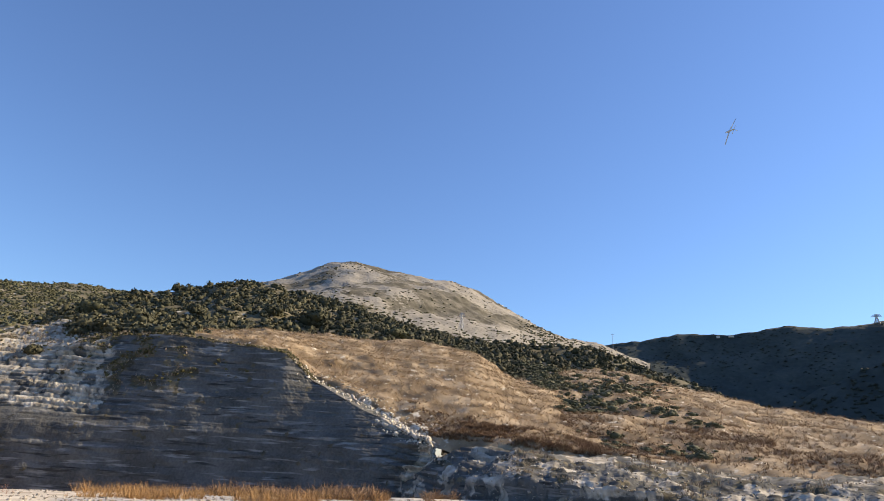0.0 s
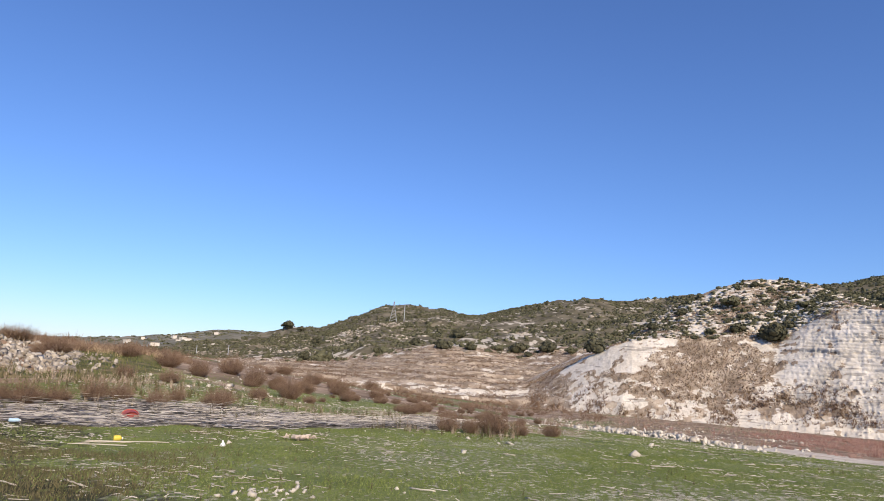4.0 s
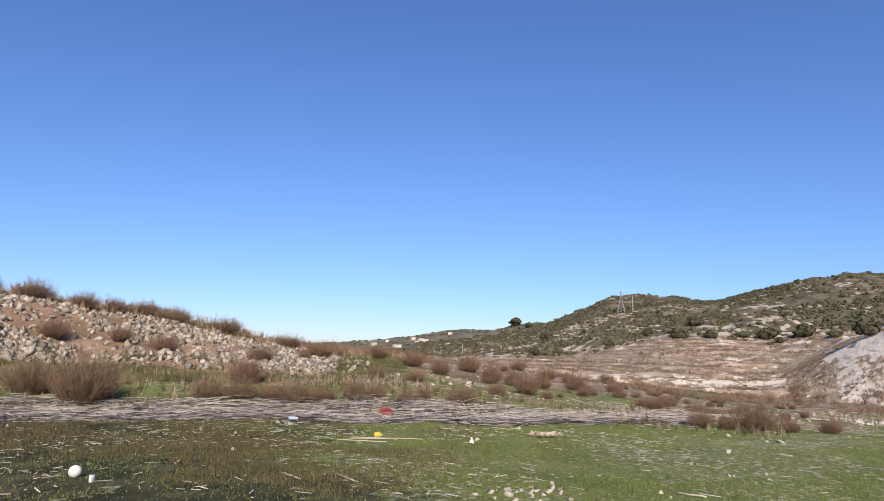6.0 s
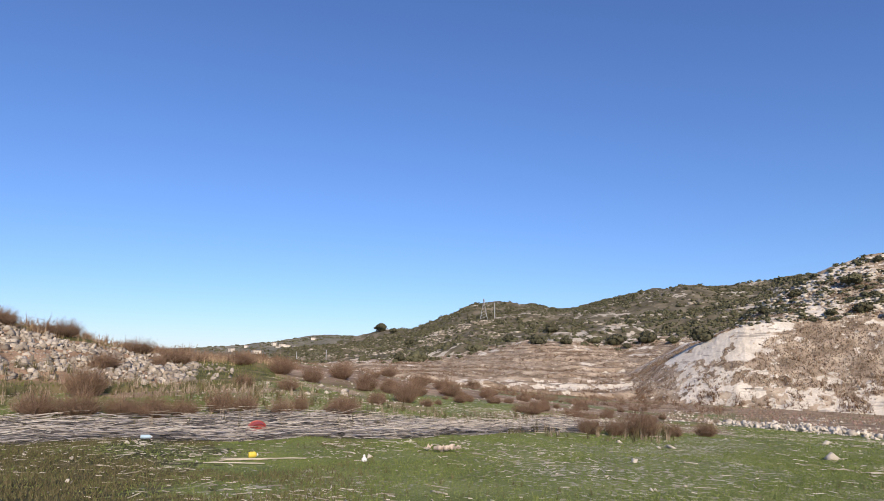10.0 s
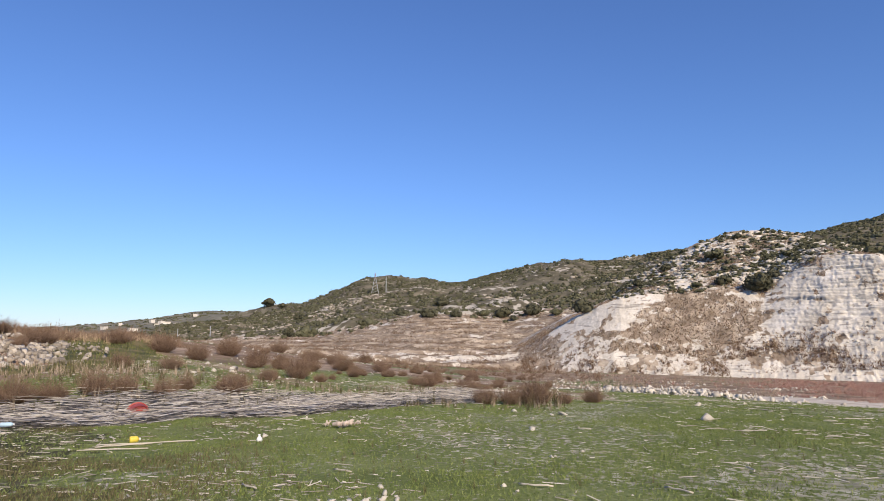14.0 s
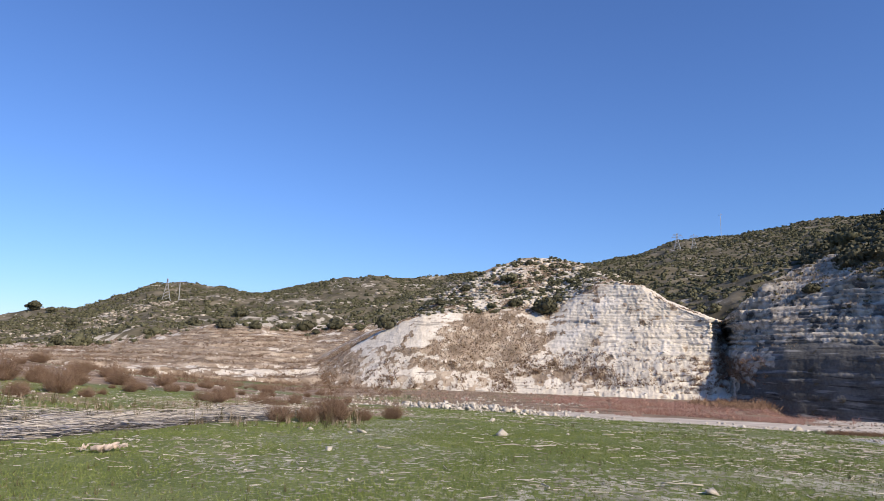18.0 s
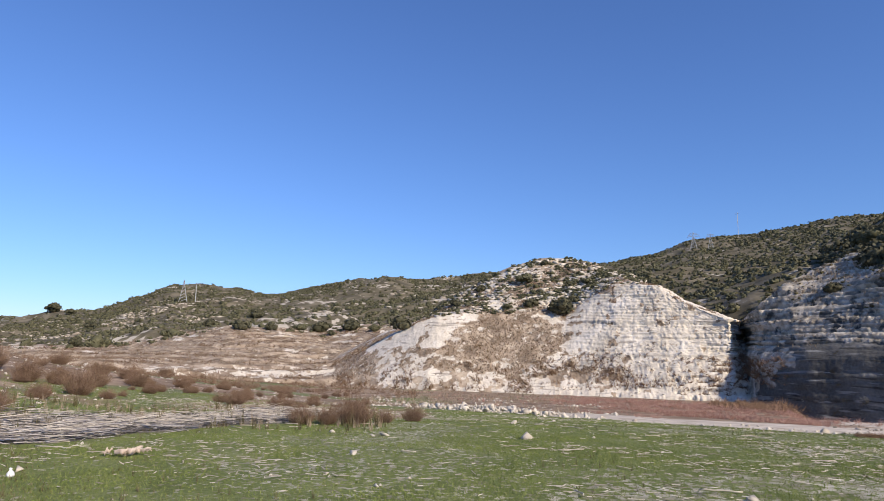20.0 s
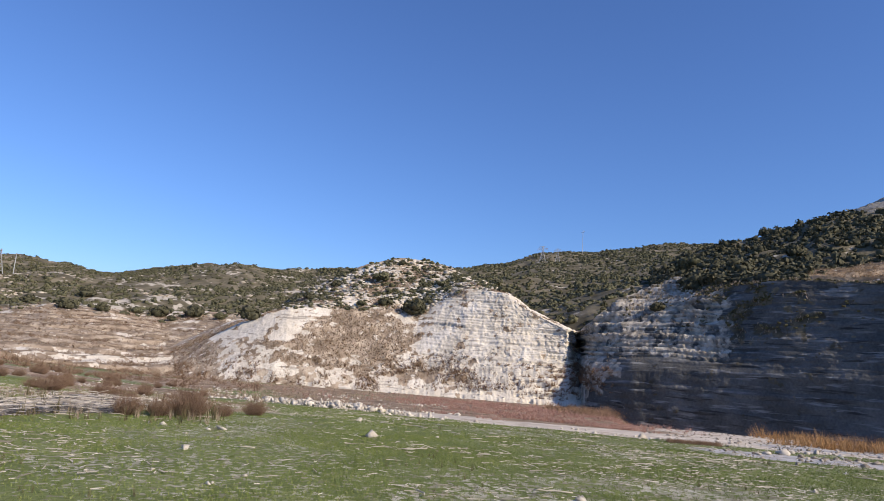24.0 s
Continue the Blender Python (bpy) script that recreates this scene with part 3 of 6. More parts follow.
# terraced slope and scrub ridge
sheet("terraced_hillside", "brown dry terraced hillside with pale eroded banks", 99.0, 142.0, 0.2, [
    ln((98, 108, -7), (104, 112, -7), (112, 116, -6.5), (120, 120, -5), (132, 130, -3.5), (142, 150, -4)),
    ln((98, 118, -3.5), (106, 118, -3.6), (111, 119, -3.2), (116, 121, -2.4), (122, 124, -1.3), (128, 135, -0.3), (132, 140, 0), (142, 170, -2.0)),
    ln((98, 195, 9.6), (102.3, 200, 9.5), (106.7, 200, 7.5), (110.5, 200, 8.9), (114.7, 200, 9.4), (117.8, 200, 5.9), (121, 205, 3.4), (124.3, 210, 2.0), (128, 220, 1.5), (132, 230, 1.2), (142, 250, -1)),
    ln((98, 215, 12), (110, 220, 11), (118, 225, 9), (125, 240, 4), (132, 250, 2), (142, 270, -2)),
], (6, 110, 6), mat_terrace, [(0.7, 16.0, 4, 31), (0.22, 2.0, 3, 32)], None, True, terrace_cover, (0.8, 1.15, 33))
sheet("scrub_ridge", "long hill ridge covered with olive scrub", 88.0, 150.0, 0.3, [
    ln((88, 170, 8), (98, 205, 9), (110, 208, 9), (118, 210, 6.5), (125, 225, 2), (134, 260, 0), (150, 300, -6)),
    ln((88, 260, 26), (98, 270, 24), (107, 280, 21), (113, 280, 19), (119, 290, 19), (124, 300, 12), (128, 320, 10), (134, 340, 5), (142, 350, -1), (150, 350, -6)),
    ln((88, 400, 53), (93.8, 400, 52), (96.8, 400, 49.7), (101.8, 400, 49), (106.8, 400, 43.2), (110.6, 400, 37.6), (112.4, 400, 38.6), (114.3, 400, 41.2), (116.5, 400, 41.4), (119.2, 400, 39.3), (120.6, 400, 35.5), (122.6, 400, 28.2), (124.5, 400, 22.3), (127.2, 400, 21), (129.4, 400, 17), (134, 400, 11), (140, 400, 2), (150, 400, -6)),
    ln((88, 520, 40), (110, 520, 30), (134, 520, 0), (150, 520, -8)),
], (24, 34, 6), mat_scrub_ground, [(2.2, 40.0, 4, 41), (0.8, 8.0, 3, 42)], cover=scrub_cover)

# mountain side behind the cliffs
sheet("wooded_mountainside", "broad mountainside covered with dark green scrub", 46.0, 84.0, 0.3, [
    ln((46, 118, 12), (60, 122, 14), (68, 122, 10), (74, 126, 4), (84, 150, 6)),
    ln((46, 240, 42), (60, 240, 40), (68, 230, 36), (74, 220, 29), (79, 230, 30), (84, 240, 30)),
    ln((46, 420, 84), (60.3, 400, 77.4), (63.8, 400, 76.2), (67, 400, 73.6), (70.8, 400, 70.6), (74.8, 400, 70.6), (76.0, 400, 67.5), (77.6, 400, 62.2), (79.1, 400, 61.2), (84, 400, 58)),
    ln((46, 560, 70), (84, 560, 40)),
], (26, 36, 5), mat_scrub_ground, [(2.5, 45.0, 4, 51), (0.8, 8.0, 3, 52)], cover=wood_cover)

# knoll with dry grass, bench below, and slopes to the valley
sheet("dry_grass_knoll", "rounded knoll covered with tawny dry grass", 19.0, 66.0, 0.2, [
    ln((19, 76, 0.5), (25, 76.5, 1), (30, 78, 1), (33.9, 81.2, 2.6), (37.4, 86.2, 4.4), (39.9, 91.2, 6.6), (41.7, 94.2, 8.1), (44.4, 97.2, 10.1), (47, 99.2, 13.6), (52, 102.3, 14.4), (59, 110, 14), (66, 116, 9)),
    ln((19, 78, 2.8), (25, 78.5, 3.2), (30, 80, 3.4), (33.9, 82.6, 4.0), (37.4, 87.6, 5.9), (39.9, 92.4, 8.2), (41.7, 95.4, 9.7), (44.4, 98.4, 11.7), (47, 100.5, 15.1), (52, 104, 16.2), (58, 110, 16.8), (61, 113, 16.0), (66, 117, 10)),
    ln((19, 128, 8.0), (19.7, 130, 8.3), (23.4, 130, 13.6), (28.2, 130, 17.4), (30.7, 130, 21), (36, 130, 23.1), (43, 130, 23.7), (49, 130, 23.6), (52.6, 130, 22), (57, 130, 21.4), (59, 130, 20), (62, 130, 17), (66, 130, 10)),
    ln((19, 150, 6), (28, 150, 14), (36, 150, 21), (50, 150, 24), (59, 150, 22), (66, 150, 10)),
], (4, 70, 6), mat_knoll, [(0.8, 12.0, 4, 61), (0.22, 1.6, 3, 62)], None, True, knoll_cover, (0.35, 1.4, 63))
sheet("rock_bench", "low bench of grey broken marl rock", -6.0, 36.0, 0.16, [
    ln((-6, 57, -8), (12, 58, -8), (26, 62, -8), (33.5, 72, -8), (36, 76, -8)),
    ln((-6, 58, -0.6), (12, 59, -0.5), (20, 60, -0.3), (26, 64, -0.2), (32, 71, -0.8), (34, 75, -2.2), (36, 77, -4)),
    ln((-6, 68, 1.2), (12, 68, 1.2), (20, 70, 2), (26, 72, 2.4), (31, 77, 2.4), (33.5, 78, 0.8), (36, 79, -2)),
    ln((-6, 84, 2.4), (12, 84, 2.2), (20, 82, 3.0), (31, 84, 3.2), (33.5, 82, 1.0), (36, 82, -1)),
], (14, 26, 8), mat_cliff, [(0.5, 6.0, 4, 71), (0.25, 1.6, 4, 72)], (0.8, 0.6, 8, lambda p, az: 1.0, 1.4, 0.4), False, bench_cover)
# Pale patches offset the shade-darkened cliff colour that the bench shares.
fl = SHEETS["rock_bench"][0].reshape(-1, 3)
add_attr(bpy.data.objects["rock_bench"].data, "lit_crumbly", np.clip(0.3 + 0.9 * fbm(fl, 2.0, 4, 157), 0, 1))
sheet("valley_slope", "dry grass slope running down to the valley", -8.0, 33.0, 0.25, [
    ln((-8, 76, 0.5), (10, 76, 0.6), (27, 80, 1.5), (33, 84, 1.5)),
    ln((-8, 80, 2.2), (10, 80, 2.2), (18, 80, 2.8), (27, 84, 2.5), (33, 90, 2)),
    ln((-8, 180, 11), (0.9, 180, 13.3), (4.7, 180, 16), (10.4, 180, 19), (14.5, 180, 21.5), (20.8, 180, 26), (27, 180, 26), (33, 180, 20)),
    ln((-8, 215, 9), (10, 215, 16), (27, 215, 24), (33, 215, 18)),
], (4, 60, 5), mat_knoll, [(1.2, 14.0, 4, 81), (0.3, 2.0, 3, 82)], None, True, knoll_cover, (0.4, 1.6, 83))
sheet("wooded_ridge", "ridge with dark green oak scrub behind the knoll", 4.0, 66.0, 0.25, [
    ln((4, 185, 12), (14, 182, 18), (20, 172, 12), (24, 150, 8), (28, 136, 13), (36, 134, 21), (49, 134, 22), (57, 132, 20), (62, 122, 17), (66, 118, 14)),
    ln((4, 205, 15), (10, 210, 20.5), (14.5, 210, 27.5), (21.2, 210, 36.5), (28, 205, 36), (33.6, 200, 37.5), (38.7, 200, 40.5), (43.8, 200, 43.5), (48.9, 200, 47.4), (52.7, 200, 49.4), (57, 200, 43.3), (60.8, 200, 39), (63.8, 200, 34.5), (66, 200, 31)),
    ln((4, 260, 10), (20, 280, 25), (50, 280, 40), (66, 280, 28)),
], (36, 8), mat_scrub_ground, [(1.5, 20.0, 4, 91), (0.5, 4.0, 3, 92)], cover=wood_cover)
sheet("bare_mountain", "bare grey rounded mountain with rocky crest", 17.0, 58.0, 0.2, [
    ln((17, 300, 10), (40, 320, 35), (58, 320, 30)),
    ln((17, 600, 60), (30, 600, 112), (44, 620, 138), (52, 600, 110), (58, 600, 80)),
    ln((17, 900, 130), (21.2, 900, 158), (24.1, 900, 167), (27.1, 900, 186), (30.3, 900, 214), (32.0, 900, 229), (34.7, 900, 245), (40.1, 900, 251.5), (43.5, 900, 259), (45.2, 900, 254), (47.6, 900, 236), (50.9, 900, 215), (54, 900, 195), (58, 900, 170)),
    ln((17, 1200, 90), (58, 1200, 120)),
], (24, 40, 5), mat_mountain, [(7.0, 90.0, 5, 101), (1.5, 14.0, 3, 102)], cover=mount_cover)
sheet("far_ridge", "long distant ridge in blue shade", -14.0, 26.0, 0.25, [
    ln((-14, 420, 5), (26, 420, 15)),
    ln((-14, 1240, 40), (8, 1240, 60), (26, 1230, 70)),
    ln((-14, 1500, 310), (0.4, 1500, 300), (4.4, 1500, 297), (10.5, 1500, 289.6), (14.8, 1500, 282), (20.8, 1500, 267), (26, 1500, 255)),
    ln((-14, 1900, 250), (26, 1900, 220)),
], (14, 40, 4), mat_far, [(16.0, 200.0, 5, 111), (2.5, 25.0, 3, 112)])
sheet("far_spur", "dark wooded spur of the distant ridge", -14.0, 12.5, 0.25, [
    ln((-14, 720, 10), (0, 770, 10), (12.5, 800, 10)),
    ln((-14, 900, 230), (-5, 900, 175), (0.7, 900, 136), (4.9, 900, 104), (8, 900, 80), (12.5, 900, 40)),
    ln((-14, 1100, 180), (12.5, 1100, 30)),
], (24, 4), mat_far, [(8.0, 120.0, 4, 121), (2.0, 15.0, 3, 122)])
sheet("far_hills", "low distant hills with scrub", 118.0, 160.0, 0.25, [
    ln((118, 560, -2), (152, 560, -4)),
    ln((118, 1200, 30), (126.9, 1200, 44), (128.8, 1200, 50.5), (131.7, 1200, 53), (133.6, 1200, 49.8), (136.6, 1200, 40), (139.5, 1200, 31), (142, 1200, 27), (147, 1200, 18), (152, 1200, 10), (160, 1200, 4)),
    ln((118, 1500, 10), (152, 1500, -5)),
], (26, 4), mat_hills, [(4.0, 100.0, 4, 131), (1.5, 20.0, 3, 132)])

# rubble bank
sheet("rubble_bank", "sloping bank of pale limestone rubble and earth", 130.0, 200.0, 0.25, [
    ln((130, 26, -0.6), (134, 24, -0.4), (140, 21, -0.2), (150, 19.5, -0.1), (165, 19, -0.1), (200, 19, 0)),
    ln((130, 28, -0.2), (134, 26, 0.45), (140, 23, 0.8), (150, 21, 0.8), (165, 20.5, 0.8), (200, 20.5, 0.8)),
    ln((130, 42, -0.3), (134, 40, 0.7), (137, 38, 1.45), (141.7, 36, 1.7), (144.7, 35, 1.8), (148.6, 34, 2.25), (151, 33, 2.6), (155.4, 33, 3.0), (159.6, 33, 3.5), (165.9, 33, 4.05), (172.8, 33, 4.35), (185, 33, 4.3), (200, 33, 4.2)),
    ln((130, 60, 0.2), (134, 60, 0.9), (140, 55, 1.6), (150, 50, 2.2), (160, 48, 3.2), (172, 47, 3.8), (200, 47, 3.8)),
    ln((130, 90, -1.5), (200, 90, -1)),
], (4, 40, 12, 6), mat_bank, [(0.3, 5.0, 4, 141), (0.08, 0.7, 3, 142)], cover=bank_cover)


# ---- scattering tools ----
def ground_h(x, y):
    p = np.stack([np.atleast_1d(x), np.atleast_1d(y), 0 * np.atleast_1d(x)], -1).astype(float)
    z = ground_z(p[:, 0], p[:, 1]) + 0.05 * fbm(p, 2.5, 4, 3) * sstep(500, 100, np.hypot(p[:, 0], p[:, 1])) - 0.03
    return z


def sheet_h(name, x, y):
    V = SHEETS[name][0].reshape(-1, 3)
    k = np.argmin((V[:, 0] - x) ** 2 + (V[:, 1] - y) ** 2)
    return V[k, 2]


def surface_h(x, y):
    """Height of the ground or of the rubble bank, whichever is on top."""
    g = float(ground_h(x, y)[0])
    V = SHEETS["rubble_bank"][0].reshape(-1, 3)
    d = (V[:, 0] - x) ** 2 + (V[:, 1] - y) ** 2
    k = np.argmin(d)
    return max(g, V[k, 2]) if d[k] < 1.0 else g


def on_sheet(name, n, seed, rows=(0.0, 1.0), mask=None):
    """n points spread evenly by area over a slope, with the slope's normals."""
    V, N, az, cov = SHEETS[name]
    r = np.random.default_rng(seed)
    A, B, C, D = V[:-1, :-1], V[:-1, 1:], V[1:, :-1], V[1:, 1:]
    area = np.linalg.norm(np.cross(B - A, C - A), axis=-1)
    f = np.arange(V.shape[0] - 1) / (V.shape[0] - 1)
    w = area * ((f >= rows[0]) & (f <= rows[1]))[:, None]
    if mask is not None:
        w = w * mask(A.reshape(-1, 3), np.tile(az[:-1], V.shape[0] - 1), np.repeat(f, V.shape[1] - 1), cov[:-1, :-1].ravel()).reshape(w.shape)
    w = np.clip(w.ravel(), 0, None)
    pick = r.choice(len(w), n, p=w / w.sum())
    i, j = np.unravel_index(pick, area.shape)
    s, t = r.random((n, 1)), r.random((n, 1))
    P = A[i, j] * (1 - s) * (1 - t) + B[i, j] * s * (1 - t) + C[i, j] * (1 - s) * t + D[i, j] * s * t
    return P, N[i, j]


def ball_points(n, r):
    v = r.normal(size=(n, 3))
    return v / np.linalg.norm(v, axis=1, keepdims=True)


def core_mesh(seed, rings=4, segs=7, squash=0.72, lump=0.25):
    r = np.random.default_rng(seed)
    V, F = [], []
    for i in range(rings + 1):
        th = math.pi * i / rings
        for j in range(segs):
            ph = 2 * math.pi * (j + 0.5 * (i % 2)) / segs
            q = (0.8 + lump * (r.random() - 0.5)) if 0 < i < rings else 0.8
            V.append((q * math.sin(th) * math.cos(ph), q * math.sin(th) * math.sin(ph), q * squash * math.cos(th)))
    for i in range(rings):
        for j in range(segs):
            a, b = i * segs + j, i * segs + (j + 1) % segs
            F.append((a, a + segs, b + segs, b))
    return np.array(V), np.array(F)


def bush_proto(seed, leaves=30, leaf=0.30, squash=0.75, core=True, lobes=4):
    """A crown of many small leaf clumps round a few lobes, of radius about 1, resting on z = 0."""
    r = np.random.default_rng(seed)
    cen = np.concatenate([[(0, 0, 0)], np.c_[r.uniform(-0.55, 0.55, (lobes, 2)), r.uniform(-0.1, 0.45, lobes)]])
    rad = np.r_[0.62, r.uniform(0.32, 0.55, lobes)]
    k = r.integers(0, lobes + 1, leaves)
    d = ball_points(leaves, r)
    d[:, 2] = np.abs(d[:, 2]) * 1.1 - 0.35
    c = cen[k] + d * (rad[k] * r.uniform(0.8, 1.15, leaves))[:, None]
    c[:, 2] *= squash
    a = ball_points(leaves, r)
    b = np.cross(a, d)
    b /= np.linalg.norm(b, axis=1, keepdims=True) + 1e-6
    sz = (leaf * r.uniform(0.6, 1.35, leaves))[:, None]
    a, b = a * sz, b * sz
    V = np.stack([c - a * 0.6, c - b * 0.5, c + a * 0.6, c + b * 0.55], 1).reshape(-1, 3)
    F = np.arange(4 * leaves).reshape(-1, 4)
    if core:
        for q in range(1 if leaves < 100 else lobes + 1):
            cv, cf = core_mesh(seed + 50 + q, 3, 7)
            cv = cv * rad[q] * (1.15 if leaves < 100 else 0.98) + cen[q] * np.array([1, 1, squash])
            F = np.concatenate([F, cf + len(V)])
            V = np.concatenate([V, cv])
    V[:, 2] += 0.42 * squash
    return V, F


def tuft_proto(seed, blades=8, wide=0.10, spread=0.5):
    """A tuft of narrow leaning blades of height about 1."""
    r = np.random.default_rng(seed)
    V, F = [], []
    for k in range(blades):
        a, lean = r.uniform(0, 2 * math.pi), r.uniform(0.1, 1.0) * spread
        b = r.uniform(-0.12, 0.12, 2)
        h = r.uniform(0.6, 1.1)
        tx, ty = -math.sin(a) * wide / 2, math.cos(a) * wide / 2
        V += [(b[0] - tx, b[1] - ty, -0.08), (b[0] + tx, b[1] + ty, -0.08), (b[0] + math.cos(a) * lean, b[1] + math.sin(a) * lean, h)]
        F.append((3 * k, 3 * k + 1, 3 * k + 2))
    return np.array(V), np.array(F)


def spread(name, label, category, protos, P, size, mat, seed, high=1.0, sink=0.0, tumble=False):
    """Copies of prototypes at the points P, joined into one object of uncountable stuff."""
    r = np.random.default_rng(seed)
    n = len(P)
    size = np.broadcast_to(size, (n,))
    kind = r.integers(0, len(protos), n)
    vs, fs, base = [], [], 0
    for k, (pv, pf) in enumerate(protos):
        q = np.where(kind == k)[0]
        if not len(q):
            continue
        a = r.uniform(0, 2 * math.pi, len(q))
        c, s = np.cos(a)[:, None], np.sin(a)[:, None]
        w = size[q][:, None]
        if tumble:
            m = np.linalg.qr(r.normal(size=(len(q), 3, 3)))[0]
            V = np.einsum("nij,vj->nvi", m, pv) * w[:, :, None] + P[q][:, None, :]
            vs.append(V.reshape(-1, 3))
            fs.append((pf[None] + (np.arange(len(q)) * len(pv))[:, None, None] + base).reshape(-1, pf.shape[1]))
            base += len(q) * len(pv)
            continue
        x = (pv[:, 0] * c - pv[:, 1] * s) * w
        y = (pv[:, 0] * s + pv[:, 1] * c) * w
        z = pv[None, :, 2] * w * high * r.uniform(0.75, 1.25, (len(q), 1)) - sink * w
        V = np.stack([x, y, z], -1) + P[q][:, None, :]
        vs.append(V.reshape(-1, 3))
        fs.append((pf[None] + (np.arange(len(q)) * len(pv))[:, None, None] + base).reshape(-1, pf.shape[1]))
        base += len(q) * len(pv)
    me = np_mesh(name, np.concatenate(vs), np.concatenate(fs), mat)
    return tagged(new(name, me), label, category, kind="stuff")


BUSH = [bush_proto(300 + k) for k in range(4)]
BUSH_MID = [bush_proto(310 + k, 20, 0.36, 0.75, True, 3) for k in range(5)]
BUSH_FAR = [bush_proto(320 + k, 12, 0.42, 0.7, True, 1) for k in range(3)]
TUFT_WIDE = [tuft_proto(360 + k, 18, 0.07, 0.95) for k in range(4)]
TUFT_SOFT = [tuft_proto(380 + k, 14, 0.035, 0.95) for k in range(4)]
TUFT = [tuft_proto(340 + k) for k in range(4)]
TUFT_FINE = [tuft_proto(350 + k, 10, 0.05, 0.35) for k in range(4)]


def sizes(n, a, b, seed, power=2.0):
    return a + (b - a) * np.random.default_rng(seed).random(n) ** power


def patchy(size, seed, lo=-0.1, hi=0.4):
    return lambda p, az, f, c: 0.03 + sstep(lo, hi, fbm(p, size, 4, seed))


# ---- scrub and dry grass on the hills ----
P, N = on_sheet("scrub_ridge", 9500, 401, (0.02, 0.9), lambda p, az, f, c: (0.2 + sstep(-0.45, 0.2, fbm(p, 22, 4, 402))) * (0.35 + 0.65 * c))
spread("hill_scrub", "olive green evergreen scrub on the long ridge", "scrub", BUSH_MID, P, sizes(len(P), 0.6, 1.9, 403), mat_leaf, 404, 0.9, 0.15)
P, N = on_sheet("wooded_mountainside", 10000, 411, (0.02, 0.93), lambda p, az, f, c: 0.7 + 1.2 * sstep(0.45, 0.2, f) * sstep(72, 76, az) + sstep(-0.4, 0.2, fbm(p, 25, 4, 412)))
spread("mountain_scrub", "dense olive green scrub on the mountainside", "scrub", BUSH_MID, P, sizes(len(P), 0.7, 1.9, 413), mat_leaf, 414, 0.85, 0.15)
P, N = on_sheet("wooded_ridge", 8500, 421, (0.0, 0.9), lambda p, az, f, c: 1.1 + 1.6 * sstep(34, 31, az) * sstep(17, 20, az) * sstep(0.75, 0.5, f) + sstep(-0.4, 0.2, fbm(p, 12, 4, 422)))
spread("oak_scrub", "dark green oak scrub behind the knoll", "scrub", BUSH_MID, P, sizes(len(P), 0.8, 2.1, 423), mat_pine, 424, 1.0, 0.15)
P, N = on_sheet("shaded_cliff", 1000, 431, (0.84, 1.0), lambda p, az, f, c: sstep(54, 59, az) * sstep(64, 62, az) * (0.2 + sstep(-0.2, 0.3, fbm(p, 5, 3, 432))))
spread("cliff_top_scrub", "dark evergreen scrub along the cliff top", "scrub", BUSH, P, sizes(len(P), 0.9, 2.3, 433), mat_pine, 434, 0.9, 0.1)
P, N = on_sheet("dry_grass_knoll", 650, 436, (0.02, 0.95), lambda p, az, f, c: sstep(52.5, 55, az + 3 * fbm(p, 8, 3, 437)))
spread("knoll_scrub", "dark evergreen scrub where the knoll meets the cliff top", "scrub", BUSH, P, sizes(len(P), 0.8, 2.2, 438), mat_pine, 439, 0.9, 0.1)
P, N = on_sheet("white_hillock", 1300, 441, (0.67, 0.97), lambda p, az, f, c: (0.22 + sstep(0.0, 0.4, fbm(p, 6, 4, 442))) * sstep(78, 82, az) * sstep(100, 96, az))
spread("hillock_scrub", "grey-green scrub among white outcrops of the hillock", "scrub", BUSH, P, sizes(len(P), 0.35, 1.1, 443), mat_leaf, 444, 0.8, 0.1)
P, N = on_sheet("bare_mountain", 5600, 451, (0.2, 0.95), lambda p, az, f, c: 0.05 + sstep(0.0, 0.5, fbm(p, 70, 4, 452)) + sstep(0.55, 0.3, f) + 6.0 * sstep(29, 25, az) * sstep(0.9, 0.75, f))
spread("mountain_bushes", "scattered dark bushes on the bare mountain", "scrub", BUSH_FAR, P, sizes(len(P), 0.9, 3.0, 453), mat_leaf, 454, 0.7, 0.1)
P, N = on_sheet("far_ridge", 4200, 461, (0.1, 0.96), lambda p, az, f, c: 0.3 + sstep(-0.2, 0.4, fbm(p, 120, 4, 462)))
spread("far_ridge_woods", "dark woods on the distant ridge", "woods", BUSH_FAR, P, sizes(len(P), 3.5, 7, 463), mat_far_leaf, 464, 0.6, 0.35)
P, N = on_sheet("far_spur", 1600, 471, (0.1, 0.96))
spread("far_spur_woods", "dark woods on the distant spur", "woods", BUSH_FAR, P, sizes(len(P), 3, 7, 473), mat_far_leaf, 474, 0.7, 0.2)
P, N = on_sheet("far_hills", 2600, 481, (0.2, 0.96), patchy(90, 482, -0.4, 0.3))
spread("far_hills_scrub", "green scrub on the low distant hills", "scrub", BUSH_FAR, P, sizes(len(P), 2.5, 6, 483), mat_leaf, 484, 0.7, 0.2)
P, N = on_sheet("terraced_hillside", 160, 491, (0.86, 1.0))
spread("terrace_edge_scrub", "round green bushes along the upper terrace edge", "scrub", BUSH, P, sizes(len(P), 0.8, 2.2, 493), mat_leaf, 494, 0.9, 0.1)


def contour(period, seed, keep=0.25):
    def mask(p, az, f, c):
        ph = (p[:, 2] + 0.4 * period * fbm(p, 25, 3, seed)) / period % 1.0
        return c * (keep + sstep(0.45, 0.8, ph))
    return mask


